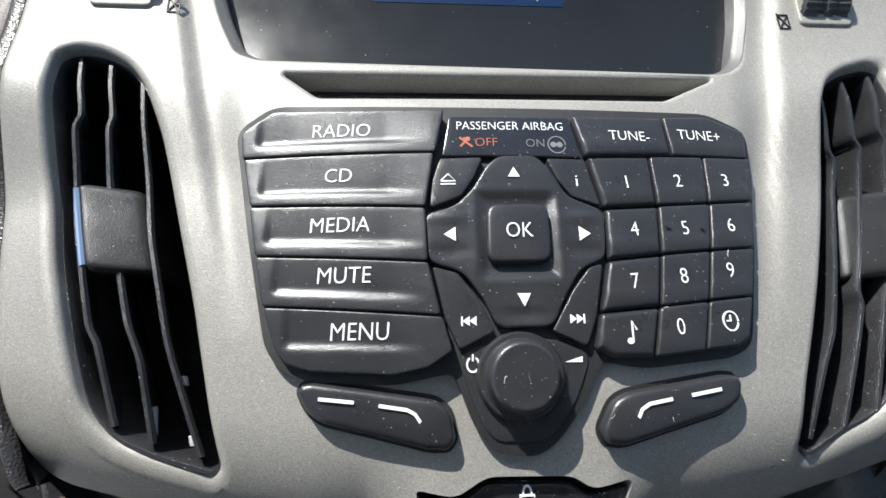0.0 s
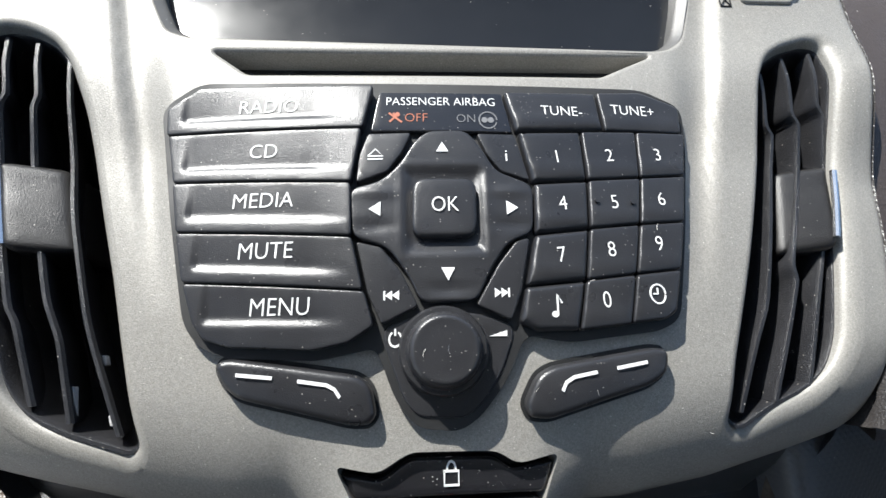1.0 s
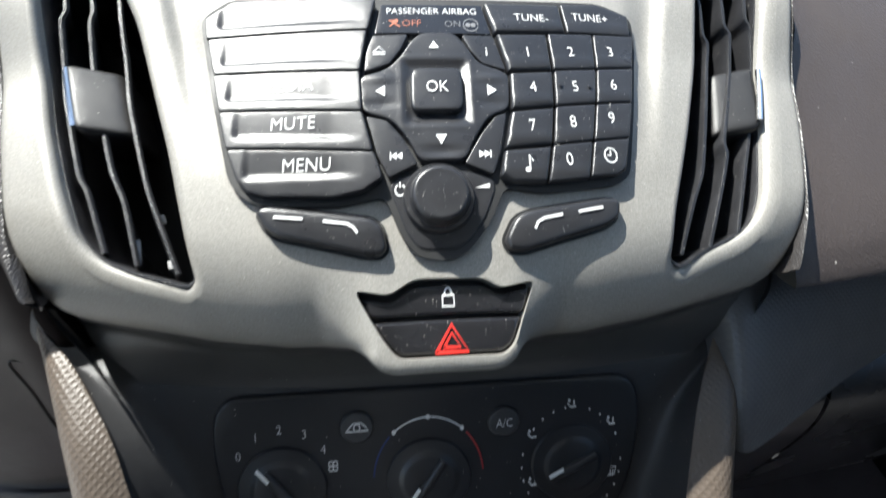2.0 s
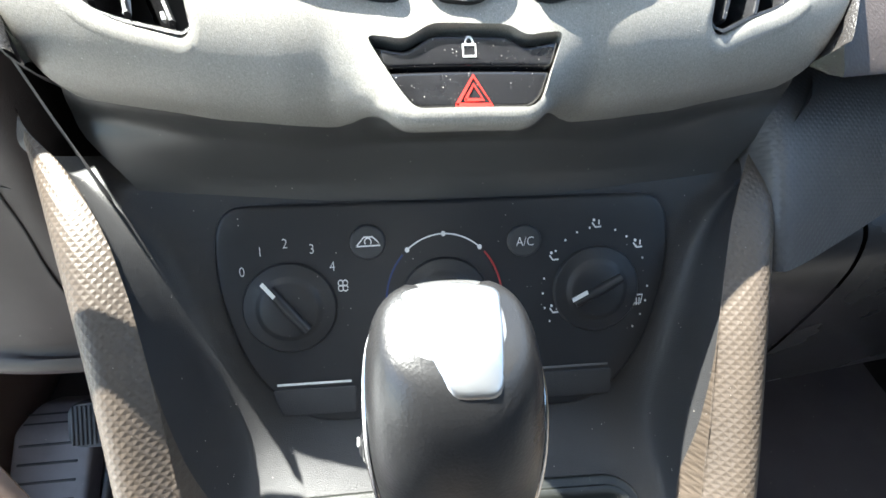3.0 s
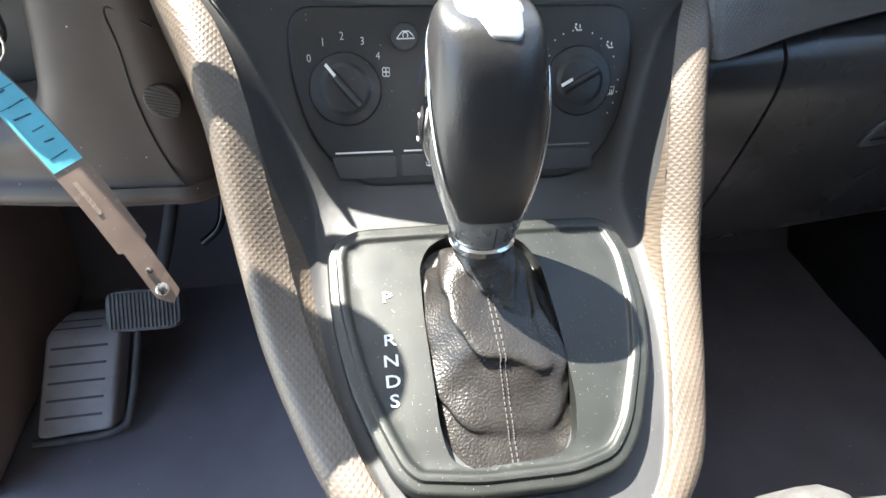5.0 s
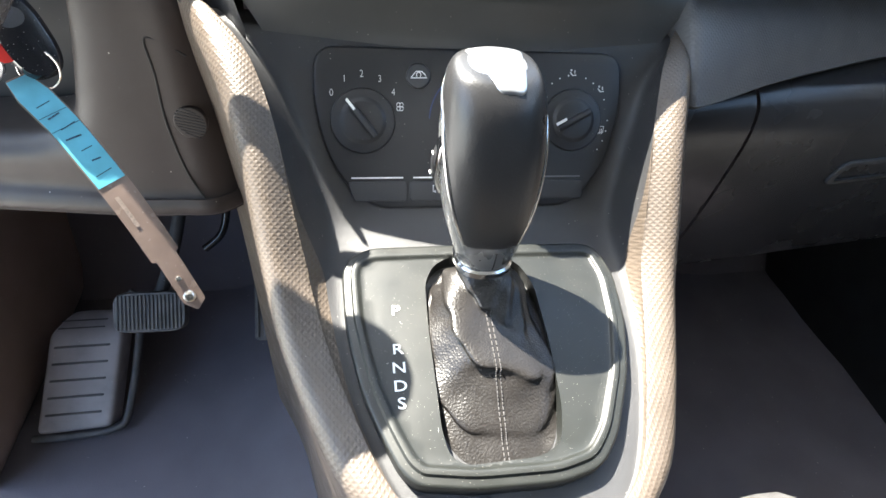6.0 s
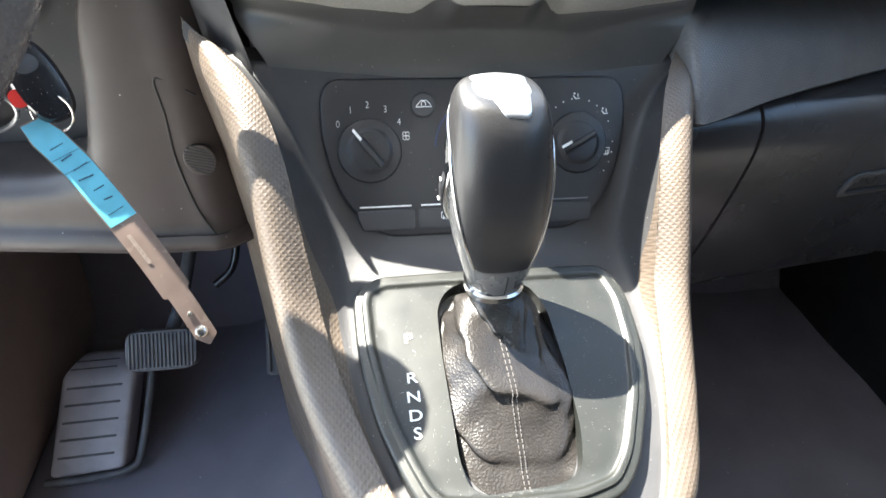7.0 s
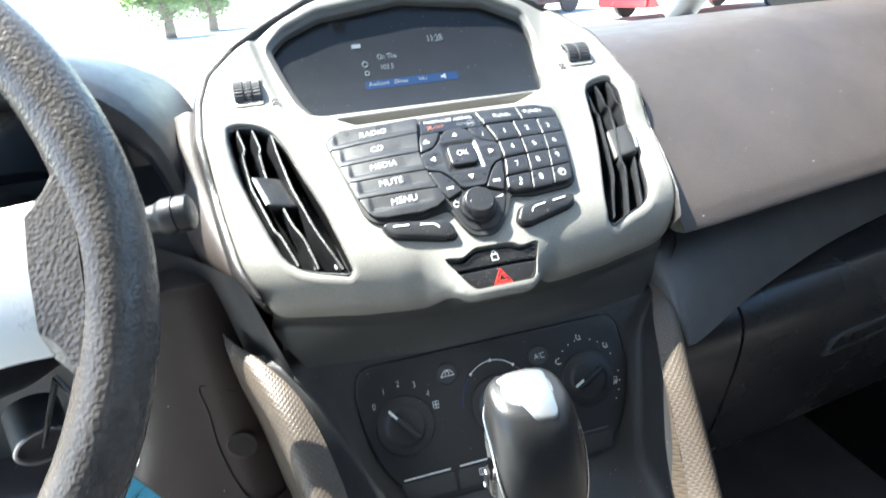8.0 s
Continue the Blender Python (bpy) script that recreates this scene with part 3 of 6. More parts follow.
# thumbwheels above the vents
for cx, s in ((-0.1385, -1), (0.1390, 1)):
    well = relief("wheel_well", rounded([(cx - 0.0115, 0.0885), (cx + 0.0115, 0.0885), (cx + 0.0115, 0.116), (cx - 0.0105, 0.116)], 0.003), fascia, 0.0012, -0.006, SILVER, center_fascia, 0.001, 0.004)
    bm = bmesh.new()
    o = fascia(cx, 0.1025, -0.010)
    up = (fascia(cx, 0.1025, 0.01) - fascia(cx, 0.1025, 0)).normalized()
    along = (fascia(cx, 0.107, 0) - fascia(cx, 0.098, 0)).normalized()
    side = along.cross(up)
    rings = []
    for k in range(33):
        a = radians(18 + 144 * k / 32)
        ribs = 0.0006 * (k % 2)
        rings.append([o + along * math.cos(a) * (0.0155 + ribs - c) + up * math.sin(a) * (0.0175 + ribs - c) + side * q for q, c in ((-0.0105, 0.0015), (-0.0095, 0.0), (-0.0035, 0.0), (-0.003, 0.0008), (-0.0005, 0.0008), (0, 0.0), (0.003, 0.0), (0.0035, 0.0008), (0.0095, 0.0), (0.0105, 0.0015))])
    box_loft(bm, rings, False, False)
    finish("thumbwheel", bm, RUBBER, well)
    ix = cx + 0.019 * -s if s < 0 else cx - 0.018
    for line in ([(-1, 1), (1, 1), (1, -1), (-1, -1), (-1, 1.2)], [(-1, 1), (1, -1)], [(1, 1), (-1, -1)]):
        mark("vent_symbol", stroke([(ix + a * 0.0022, 0.090 + b * 0.0030) for a, b in line], 0.0004), fascia, 0.0005, DARK, well)

# ---- radio keypad ----
keypad = thing("radio_keypad", "black radio button panel with white lettering and a round volume knob", "car radio")
relief("backing", offset(PAD, -0.001), keytop, 0.0006, -0.008, DARK, keypad, 0, 0.008)
LEVEL = {}


def key(outline, top=0.0035, r=0.0010, bevel=0.0005, shape=None, name="button", mat=None, label="", step=0.0020):
    o = rounded(mm(*outline), r)
    o = offset(o, -0.0002)
    ob = relief(name, o, keytop, top, -0.006, mat or KEY, keypad, bevel, step, shape, label=label)
    LEVEL[ob.name] = lambda x, y: top + 0.00024 + (shape(x, y, 0.01) if shape else 0)
    return ob


def soft(v):
    return 1 / (1 + math.exp(-max(-30.0, min(30.0, v))))


def scoop(x0, x1, ya, yb):
    """The finger tray of a wide key: sunk behind a crisp step along its left and lower edge."""
    def shape(x, y, d):
        t = (x - x0) / (x1 - x0)
        low = ya + (yb - ya) * t
        s = soft((x - x0 - 0.0028) / 0.00035) * max(0.0, min(1.0, (1.0 - t) / 0.25))
        rise = y - low - 0.0036
        return -0.0010 * s * soft(rise / 0.00030) * max(0.0, 1 - max(0.0, rise) / 0.014) + 0.045 * (x + 0.058)
    return shape


for text, o, lower, tx, ty in (
        ("RADIO", ((-92.4, 36.3), (-82.5, 43), (-23.4, 41), (-26.5, 25.6), (-91.3, 28)), (28, 26), -59.6, 34),
        ("CD", ((-90.6, 27.2), (-27, 24.8), (-29.7, 7.6), (-86.5, 11.6)), (11.6, 8), -59.5, 18.1),
        ("MEDIA", ((-86.5, 10.8), (-29.8, 6.8), (-28.9, -8.5), (-82.9, -3.8)), (-3.8, -8), -58.1, 2.2),
        ("MUTE", ((-82.7, -4.6), (-28.7, -9.3), (-25, -22.9), (-79, -17.8)), (-17.8, -22.5), -55.8, -12.4),
        ("MENU", ((-78.5, -18.6), (-24.4, -23.8), (-21.6, -31.9), (-28.6, -35.5), (-39.1, -36.9), (-63.5, -34.8), (-70.6, -32.5), (-74.3, -28.5)), (-32, -35), -50.2, -27.2)):
    k = key(o, shape=scoop(o[-1][0] / 1000 + (0.002 if text == "RADIO" else 0), -0.028, lower[0] / 1000, lower[1] / 1000), step=0.0010)
    words("lettering", text, keytop, tx / 1000 + 0.0012, ty / 1000 + 0.0008, 0.0064, LEGEND, k, LEVEL[k.name], -2, 1.04)
# centre cluster
air = key(((-21.2, 40), (21.7, 40), (24.4, 24.9), (-23.7, 25.2)), 0.0025, name="airbag_panel", mat=GLOSS, label="gloss black passenger airbag indicator panel")
words("lettering", "PASSENGER AIRBAG", keytop, 0.0002, 0.0362, 0.0046, LEGEND, air, 0.0027, 0, 0.93)
words("lettering", "OFF", keytop, -0.0085, 0.0298, 0.0046, ORANGE, air, 0.0027)
words("lettering", "ON", keytop, 0.0087, 0.0296, 0.0044, GREYINK, air, 0.0027)
mark("icon", stroke(arc(0.0163, 0.0293, 0.0031, 0, 345, 20), 0.0004), keytop, 0.0027, GREYINK, air, 0.002)
for dx in (-0.0012, 0.0010):
    mark("icon", disc(0.0163 + dx, 0.0293, 0.0011, 10), keytop, 0.0027, GREYINK, air)
mark("icon", stroke([(-0.0178, 0.0318), (-0.0133, 0.0282)], 0.0007), keytop, 0.0027, ORANGE, air)
mark("icon", stroke([(-0.0175, 0.0284), (-0.0155, 0.0305), (-0.0163, 0.0318)], 0.0007), keytop, 0.0027, ORANGE, air)
mark("icon", disc(-0.0149, 0.0312, 0.0009, 10), keytop, 0.0027, ORANGE, air)

ej = key(((-24.5, 23.8), (-10.4, 24), (-13.4, 17.4), (-18, 11.2), (-27.8, 7.8), (-27.2, 15.8)), 0.0030)
mark("icon", stroke([(-0.0245, 0.0160), (-0.0220, 0.0184), (-0.0195, 0.0160), (-0.0245, 0.0160)], 0.0004), keytop, 0.0032, LEGEND, ej)
mark("icon", stroke([(-0.0245, 0.0150), (-0.0195, 0.0150)], 0.0004), keytop, 0.0032, LEGEND, ej)
inf = key(((12.2, 23.8), (24.9, 23.7), (28.8, 8.3), (19.7, 11.1), (15.4, 16.5)), 0.0030)
words("lettering", "i", keytop, 0.0216, 0.0160, 0.0058, LEGEND, inf, 0.0032, 0, 1.3)


def dpad_shape(x, y, d):
    r = max(abs(x - 0.0004), abs(y + 0.001))
    ring = 0.0002 * math.exp(-((r - 0.0136) / 0.0011) ** 2)
    well = -0.0015 / (1 + math.exp((r - 0.0118) / 0.0006))
    ends = bump_at(x, y, -0.0215, 0.004, 0.006, 0.0015, 0.0006) + bump_at(x, y, 0.022, 0.004, 0.006, 0.0015, 0.0006)
    ends += bump_at(x, y, -0.0215, -0.006, 0.006, 0.0015, -0.0005) + bump_at(x, y, 0.022, -0.006, 0.006, 0.0015, -0.0005) + bump_at(x, y, 0.001, -0.0235, 0.007, 0.0013, -0.0007)
    return ring + well + ends


dpad = key(((-4.6, 24.3), (8.2, 24.6), (12.6, 19.2), (17.5, 10.7), (29.5, 6.2), (28.4, -8), (20, -11), (13.8, -18.8), (9.7, -26.5), (-7.3, -26.5), (-11.5, -18.8), (-17.5, -11.8), (-28.4, -8.6), (-29.7, 5.2), (-19.8, 7.6), (-13.9, 12.9), (-8.7, 21.1)),
           0.0036, 0.003, 0.0007, dpad_shape, name="direction_pad", step=0.0012)
okk = key(((-9.6, 7.6), (10.6, 7.6), (10.2, -9.6), (-10, -9.6)), 0.0050, 0.004, 0.0012)
words("lettering", "OK", keytop, 0.0003, -0.0008, 0.0064, LEGEND, okk, 0.0055, 0, 0.95)
for tri in (((-2, 16.9), (2, 16.9), (0, 20.2)), ((-1.1, -18), (3.1, -18), (1, -21.4)), ((-19.9, 1), (-19.9, -3.2), (-23.6, -1.1)), ((20.3, 1), (20.3, -3.2), (24, -1.1))):
    mark("arrow", mm(*tri), keytop, 0.0040, LEGEND, dpad)
prev = key(((-27.1, -10.2), (-19.6, -12), (-13.5, -18.6), (-8.4, -27.4), (-19, -31.5), (-23.2, -24)), 0.0030)
nxt = key(((27.1, -9.8), (22.9, -10.9), (17.0, -17.2), (9.8, -27.5), (20.1, -31.3), (23.4, -24.3)), 0.0030)
for k, cx, cy, s in ((prev, -0.0160, -0.0247, -1), (nxt, 0.0173, -0.0246, 1)):
    for dx in (-0.0011, 0.0010):
        mark("icon", [(cx + s * (dx - 0.001), cy + 0.0012), (cx + s * (dx + 0.0011), cy), (cx + s * (dx - 0.001), cy - 0.0012)], keytop, 0.0032, LEGEND, k)
    mark("icon", stroke([(cx + s * 0.0023, cy + 0.0012), (cx + s * 0.0023, cy - 0.0012)], 0.0005), keytop, 0.0032, LEGEND, k)

# volume knob on its bib
bib = key(((-19.5, -33), (-7.4, -29.6), (8.6, -29.4), (21.8, -33), (16.5, -44.5), (10.5, -51), (5.5, -53.9), (-8.3, -53.2), (-12.5, -48.9)), 0.0012, 0.004, name="knob_bib")
mark("icon", stroke(arc(-0.0150, -0.0353, 0.0018, 120, 420, 14), 0.0005), keytop, 0.0015, LEGEND, bib, 0.002)
mark("icon", stroke([(-0.0150, -0.0345), (-0.0150, -0.0328)], 0.0005), keytop, 0.0015, LEGEND, bib)
mark("icon", mm((13.2, -35.3), (18.8, -33.9), (18.8, -35.3)), keytop, 0.0015, LEGEND, bib)


def revolve(name, surf, cx, cy, profile, mat, parent, n=48, ripple=0.0, label=""):
    """A turned part that stands on a surface; profile: radius and height."""
    bm = bmesh.new()
    o, up = surf(cx, cy, 0), (surf(cx, cy, 0.01) - surf(cx, cy, 0)).normalized()
    u = (Vector((1, 0, 0)) - up * up.x).normalized()
    w = up.cross(u)
    rings = []
    for r, h in profile:
        ring = []
        for k in range(n):
            a = 2 * math.pi * k / n
            rr = r * (1 + (ripple if 0.35 < h / profile[-1][1] < 0.75 and k % 2 else 0))
            ring.append(o + up * h + (u * math.cos(a) + w * math.sin(a)) * rr)
        rings.append(ring)
    box_loft(bm, rings)
    return finish(name, bm, mat, parent, label, 35)


revolve("volume_ring", keytop, -0.0006, -0.0385, [(0.0132, 0), (0.0130, 0.0026), (0.0124, 0.0034), (0.0106, 0.0035)], KEY, keypad)
knob = revolve("volume_knob", keytop, -0.0006, -0.0385, [(0.0112, 0.002), (0.0112, 0.0040), (0.0107, 0.0046), (0.0104, 0.0068), (0.0101, 0.0081), (0.0095, 0.0089), (0.0088, 0.0092), (0.0082, 0.0091), (0.005, 0.0093), (0.002, 0.0094)], KEY, keypad, 72, -0.012)

# number keys, three columns
for text, o, tx, ty in (
        ("TUNE-", ((22.4, 40), (55.6, 40.6), (56.7, 26.6), (25.8, 25.2)), 42.4, 32.5), ("TUNE+", ((56.5, 40.6), (72.8, 41.5), (86.5, 36.8), (85.8, 27.6), (57.6, 26.7)), 68.7, 34.1),
        ("1", ((26.4, 24.2), (48, 25.3), (48.2, 8.9), (30, 7.7)), 38.7, 15.6), ("2", ((48.8, 25.3), (68.2, 26.4), (67, 10.6), (49, 9)), 57.3, 16.9), ("3", ((69, 26.4), (87, 27.3), (83.9, 12.4), (67.8, 10.7)), 75.1, 18.3),
        ("4", ((30.3, 6.6), (48.3, 8), (46.9, -6.5), (29.4, -8.3)), 39, 0.3), ("5", ((49.1, 8.1), (67.1, 9.8), (64.4, -4.5), (47.7, -6.3)), 56.7, 1.3), ("6", ((67.9, 9.9), (83.8, 11.6), (80.4, -3), (65.2, -4.5)), 73.4, 3.1),
        ("7", ((29.3, -9.2), (46.7, -7.3), (44.2, -21.1), (25.5, -22.7)), 36.8, -14.8), ("8", ((47.5, -7.2), (64.1, -5.4), (60.9, -19.1), (45, -21)), 53.5, -13), ("9", ((64.9, -5.3), (80.2, -3.7), (76.5, -17.3), (61.7, -19)), 70, -10.8),
        ("", ((25.2, -23.5), (43.8, -21.9), (40.7, -34), (28, -34.1), (22.9, -32)), 34, -28.3), ("0", ((44.6, -21.8), (60.6, -19.9), (57.5, -32.4), (41.5, -34)), 50.1, -26.7), ("", ((61.4, -19.8), (76.2, -18), (72.8, -29), (69.1, -30.9), (58.3, -32.1)), 67, -24.7)):
    low = min(p[1] for p in o) / 1000
    k = key(o, 0.0040, 0.0009, 0.0016 if min(p[0] for p in o) < 31 else 0.0009, lambda x, y, d, low=low: 0.0004 * math.exp(-((y - low - 0.004) / 0.0013) ** 2) * min(1, d / 0.0015))
    cx, cy = tx / 1000, ty / 1000
    if text.startswith("TUNE"):
        words("lettering", text, keytop, cx, cy, 0.0052, LEGEND, k, LEVEL[k.name], 0, 1.0)
    elif text:
        words("lettering", text, keytop, cx, cy, 0.0062, LEGEND, k, LEVEL[k.name], 5, 0.98)
    elif cx < 0.05:
        mark("icon", disc(cx - 0.0007, cy - 0.0020, 0.0011, 12, 0.0008), keytop, 0.0044, LEGEND, k)
        mark("icon", stroke([(cx + 0.0001, cy - 0.002), (cx + 0.0003, cy + 0.0030), (cx + 0.0016, cy + 0.0008)], 0.0005), keytop, 0.0044, LEGEND, k)
    else:
        mark("icon", stroke(arc(cx, cy, 0.0025, 0, 352, 24), 0.0004), keytop, 0.0044, LEGEND, k, 0.002)
        mark("icon", stroke([(cx, cy + 0.0016), (cx, cy), (cx - 0.0014, cy)], 0.0004), keytop, 0.0044, LEGEND, k)
    if text == "5":
        for dx in (-0.0062, 0.0062):
            mark("pip", disc(cx + dx, cy + 0.0004, 0.0008, 10), keytop, 0.0048, KEY, k)

# telephone keys below the pad
for s, o in ((-1, ((-64.8, -36.5), (-63.4, -34.9), (-60.5, -34.6), (-24.5, -40), (-20.6, -42.8), (-19.4, -49), (-21.5, -51), (-26.8, -50.9), (-58, -43.8), (-62.5, -40.6))),
             (1, ((22.8, -47.6), (27.0, -41.2), (31.5, -39.2), (63.3, -34.6), (67.3, -34.9), (68.2, -36.6), (67.3, -40.6), (62.1, -43.6), (29.9, -51.2), (24.3, -50.6)))):
    k = relief("call_button", offset(rounded(mm(*o), 0.003), 0.0001), fascia, 0.0045, -0.004, KEY, keypad, 0.0018, 0.0022,
               lambda x, y, d: 0.0005 * min(1, d / 0.004) * math.exp(-((d - 0.005) / 0.0015) ** 2))
    relief("call_button_well", rounded(offset(rounded(mm(*o), 0.003), -0.0009), 0.002), fascia, 0.0004, -0.003, DARK, k, 0, 0.004)
    if s < 0:
        mark("icon", stroke(mm((-58.2, -38.4), (-48.2, -39.6)), 0.0008), fascia, 0.0053, LEGEND, k)
        mark("icon", stroke(mm((-41.2, -40.6), (-33.2, -41.8), (-31, -42.8), (-29.5, -44.6)), 0.0008), fascia, 0.0053, LEGEND, k)
    else:
        mark("icon", stroke(mm((60.2, -38.2), (50.7, -39.7)), 0.0008), fascia, 0.0053, LEGEND, k)
        mark("icon", stroke(mm((44.5, -40.6), (37.5, -41.7), (35, -42.9), (33.8, -44.8)), 0.0008), fascia, 0.0053, LEGEND, k)

# ---- lock and hazard switch ----
switch = thing("hazard_switch", "dusty black shield-shaped switch with lock and hazard buttons", "switch")
relief("surround", offset(SWITCH, -0.0015), fascia, -0.010, -0.016, DARK, switch, 0, 0.01)
lock = relief("lock_button", offset(rounded([(x, switch_y(y)) for x, y in mm((-31.3, -63), (-19, -65.6), (-10.5, -60.3), (14.6, -60.8), (20.5, -64.4), (33.2, -61.8), (29.4, -71.2), (-26.3, -71.2))], 0.002), 0.0004), fascia, -0.003, -0.012, GLOSS, switch, 0.001, 0.003)
haz = relief("hazard_button", offset(rounded([(x, switch_y(y)) for x, y in mm((-26.1, -71.8), (29.2, -71.8), (25.2, -80.6), (21, -83.6), (-16.5, -83.6), (-22, -78.4))], 0.002), 0.0004), fascia, -0.003, -0.012, GLOSS, switch, 0.001, 0.003)
mark("icon", stroke(mm((-0.4, -62.2), (-0.4, -65.2), (3.8, -65.2), (3.8, -62.2), (-0.6, -62.2)), 0.0005), fascia, -0.0026, LEGEND, lock)
mark("icon", stroke([(p[0], p[1]) for p in arc(0.0017, -0.0620, 0.0013, 0, 180, 8, 0.0019)], 0.0005), fascia, -0.0026, LEGEND, lock)
for k, w in ((1.0, 0.0010), (0.52, 0.0008)):
    cx, cy = 0.0024, -0.0748
    mark("icon", stroke([(cx - 0.0058 * k, cy - 0.0026 * k), (cx, cy + 0.0046 * k), (cx + 0.0058 * k, cy - 0.0026 * k), (cx - 0.0062 * k, cy - 0.0026 * k)], w), fascia, -0.0026, RED, haz)

# ---- centre console below ----
console = thing("center_console", "charcoal grained plastic centre console with flared side cheeks", "console")
STATIONS = [  # bed y, z, half-width; ridge x, y, z
    (-0.021, 0.586, 0.177, 0.1832, -0.005, 0.5985), (-0.031, 0.584, 0.163, 0.1790, -0.015, 0.5945), (-0.040, 0.580, 0.143, 0.169, -0.036, 0.587), (-0.054, 0.559, 0.120, 0.153, -0.072, 0.572), (-0.076, 0.525, 0.107, 0.139, -0.110, 0.545),
    (-0.097, 0.493, 0.098, 0.131, -0.142, 0.512), (-0.116, 0.479, 0.094, 0.124, -0.168, 0.485), (-0.160, 0.470, 0.090, 0.116, -0.195, 0.468), (-0.220, 0.457, 0.080, 0.102, -0.230, 0.457),
    (-0.270, 0.445, 0.060, 0.083, -0.268, 0.447), (-0.292, 0.440, 0.036, 0.055, -0.296, 0.440)]


def console_row(s):
    by, bz, bw, rx, ry, rz = s
    inn = float(np.interp(ry, (-0.060, -0.030, -0.005), (0.018, 0.012, 0.002)))
    steep = float(np.interp(ry, (-0.168, -0.110, -0.040, -0.015), (0.0, 0.25, 0.25, 0.0)))
    half = [(0, by, bz), (bw * 0.6, by, bz), (bw * 0.92, by, bz), ((bw * 1.02) * (1 - steep) + (rx - inn - 0.0045) * steep, by * 0.8 + ry * 0.2, bz * 0.8 + rz * 0.2), (rx - inn - 0.0012 * steep, ry * 0.72 + by * 0.28, rz + inn * 0.10 - 0.0035 * steep), (rx - inn, ry * 0.75 + by * 0.25, rz * (0.9 + 0.1 * steep) + bz * (0.1 - 0.1 * steep) + inn * 0.22), (rx - inn * 0.4, ry * 0.95 + by * 0.05, rz + inn * 0.22), (rx, ry + 0.001, rz)]
    k = min(1.0, inn / 0.012) ** 1.5
    skirt = [(rx + 0.0045 * k, ry + 0.006 * k, rz - 0.010 * k), (rx + 0.006 * k, ry + 0.02 * k, rz - 0.03), (rx + 0.004, ry + 0.06, rz * 0.6), (rx + 0.004, ry + 0.08, 0.05), (rx + 0.004, ry + 0.08, 0.0)]
    drawn = float(np.interp(ry, (-0.296, -0.195, -0.113, -0.045, -0.006), (0.0, 0.005, 0.011, 0.015, 0.022)))
    left = [(-x, y, z) for x, y, z in (half + skirt)[:0:-1]]
    return left + [(x - drawn * max(0.0, min(1.0, (x - bw) / max(0.002, rx - inn - bw))), y, z) for x, y, z in half + skirt]


rows = [catmull(console_row(s), 4) for s in STATIONS]
rows = list(zip(*[catmull(c, 4) for c in zip(*rows)]))
mid = (len(rows[0]) - 1) // 2
seams = [float(np.interp(k, (9, 26), (19, 13))) for k in range(len(rows))]


def stretch(row, a, b, n):
    """Points a to b of a row, spread evenly as n."""
    out = []
    for k in range(n):
        t = a + (b - a) * k / (n - 1)
        i = min(int(t), len(row) - 2)
        out.append(Vector(row[i]).lerp(Vector(row[i + 1]), t - i))
    return out


skin("bed", [stretch(r, mid - e, mid + e, 41) for r, e in zip(rows, seams)], COVE, console)
skin("cheek", [stretch(r, 0, mid - e, 34) for r, e in zip(rows, seams)], TRIM, console)
skin("cheek", [stretch(r, mid + e, 2 * mid, 34) for r, e in zip(rows, seams)], TRIM, console)
bm = bmesh.new()
slab(bm, pose(0, -0.55, 0.17), 0.20, 0.52, 0.30, 0.03, 4)
finish("rear_console", bm, TRIM, console)

# ---- climate control panel ----
climate_panel = thing("climate_panel", "dark grey heater control panel with three dials and white symbols", "climate control")
CLIM = rounded(mm((-68, 489), (68, 489), (92, 512), (102, 545), (100, 574), (-100, 574), (-102, 545), (-92, 512)), 0.022, 6)
face = relief("face", CLIM, climate, 0.003, -0.004, CLIMFACE, climate_panel, 0.002, 0.008)
CH = 0.0034
for cx, cz, a, r0, r1 in ((-0.0712, 0.5360, 128, 0.008, 0.0155), (-0.003, 0.5355, 235, 0.008, 0.0155), (0.0672, 0.5372, 207, 0.007, 0.0145)):
    dial = revolve("dial", climate, cx, cz, [(0.0205, 0.002), (0.0203, 0.0036), (0.0196, 0.0044), (0.0186, 0.0046), (0.0150, 0.0048), (0.0140, 0.0052), (0.0128, 0.0062), (0.0114, 0.0066), (0.004, 0.0068)], CLIMFACE, climate_panel, 48)
    bm = bmesh.new()
    d = Vector((math.cos(radians(a)), 0, math.sin(radians(a))))
    p0, p1 = climate(cx + d.x * -0.012, cz + d.z * -0.010, 0.0062), climate(cx + d.x * 0.012, cz + d.z * 0.010, 0.0062)
    tube(bm, [p0, p0 + (p1 - p0) * 0.5 + CLIMN * 0.0010, p1], 0.0024, 10)
    finish("grip", bm, CLIMFACE, dial)
    p = [(cx - 0.002 + r * d.x, cz + 0.002 + r * d.z * 0.85) for r in (r0 * 0.65, r1 * 0.85)]
    mark("pointer", stroke(p, 0.0016), climate, 0.0098, LEGEND, dial)
for text, x, z in (("0", -90.2, 550.2), ("1", -82.0, 557.4), ("2", -71.4, 560.0), ("3", -60.2, 557.6), ("4", -51.9, 550.8)):
    words("lettering", text, climate, x / 1000, z / 1000, 0.0052, LEGEND, face, CH)
for k in range(4):
    a = radians(45 + 90 * k)
    mark("fan_symbol", stroke(arc(-0.0478 + math.cos(a) * 0.0014, 0.5435 + math.sin(a) * 0.0014, 0.0011, 0, 340, 10), 0.0004), climate, CH, LEGEND, face, 0.002)
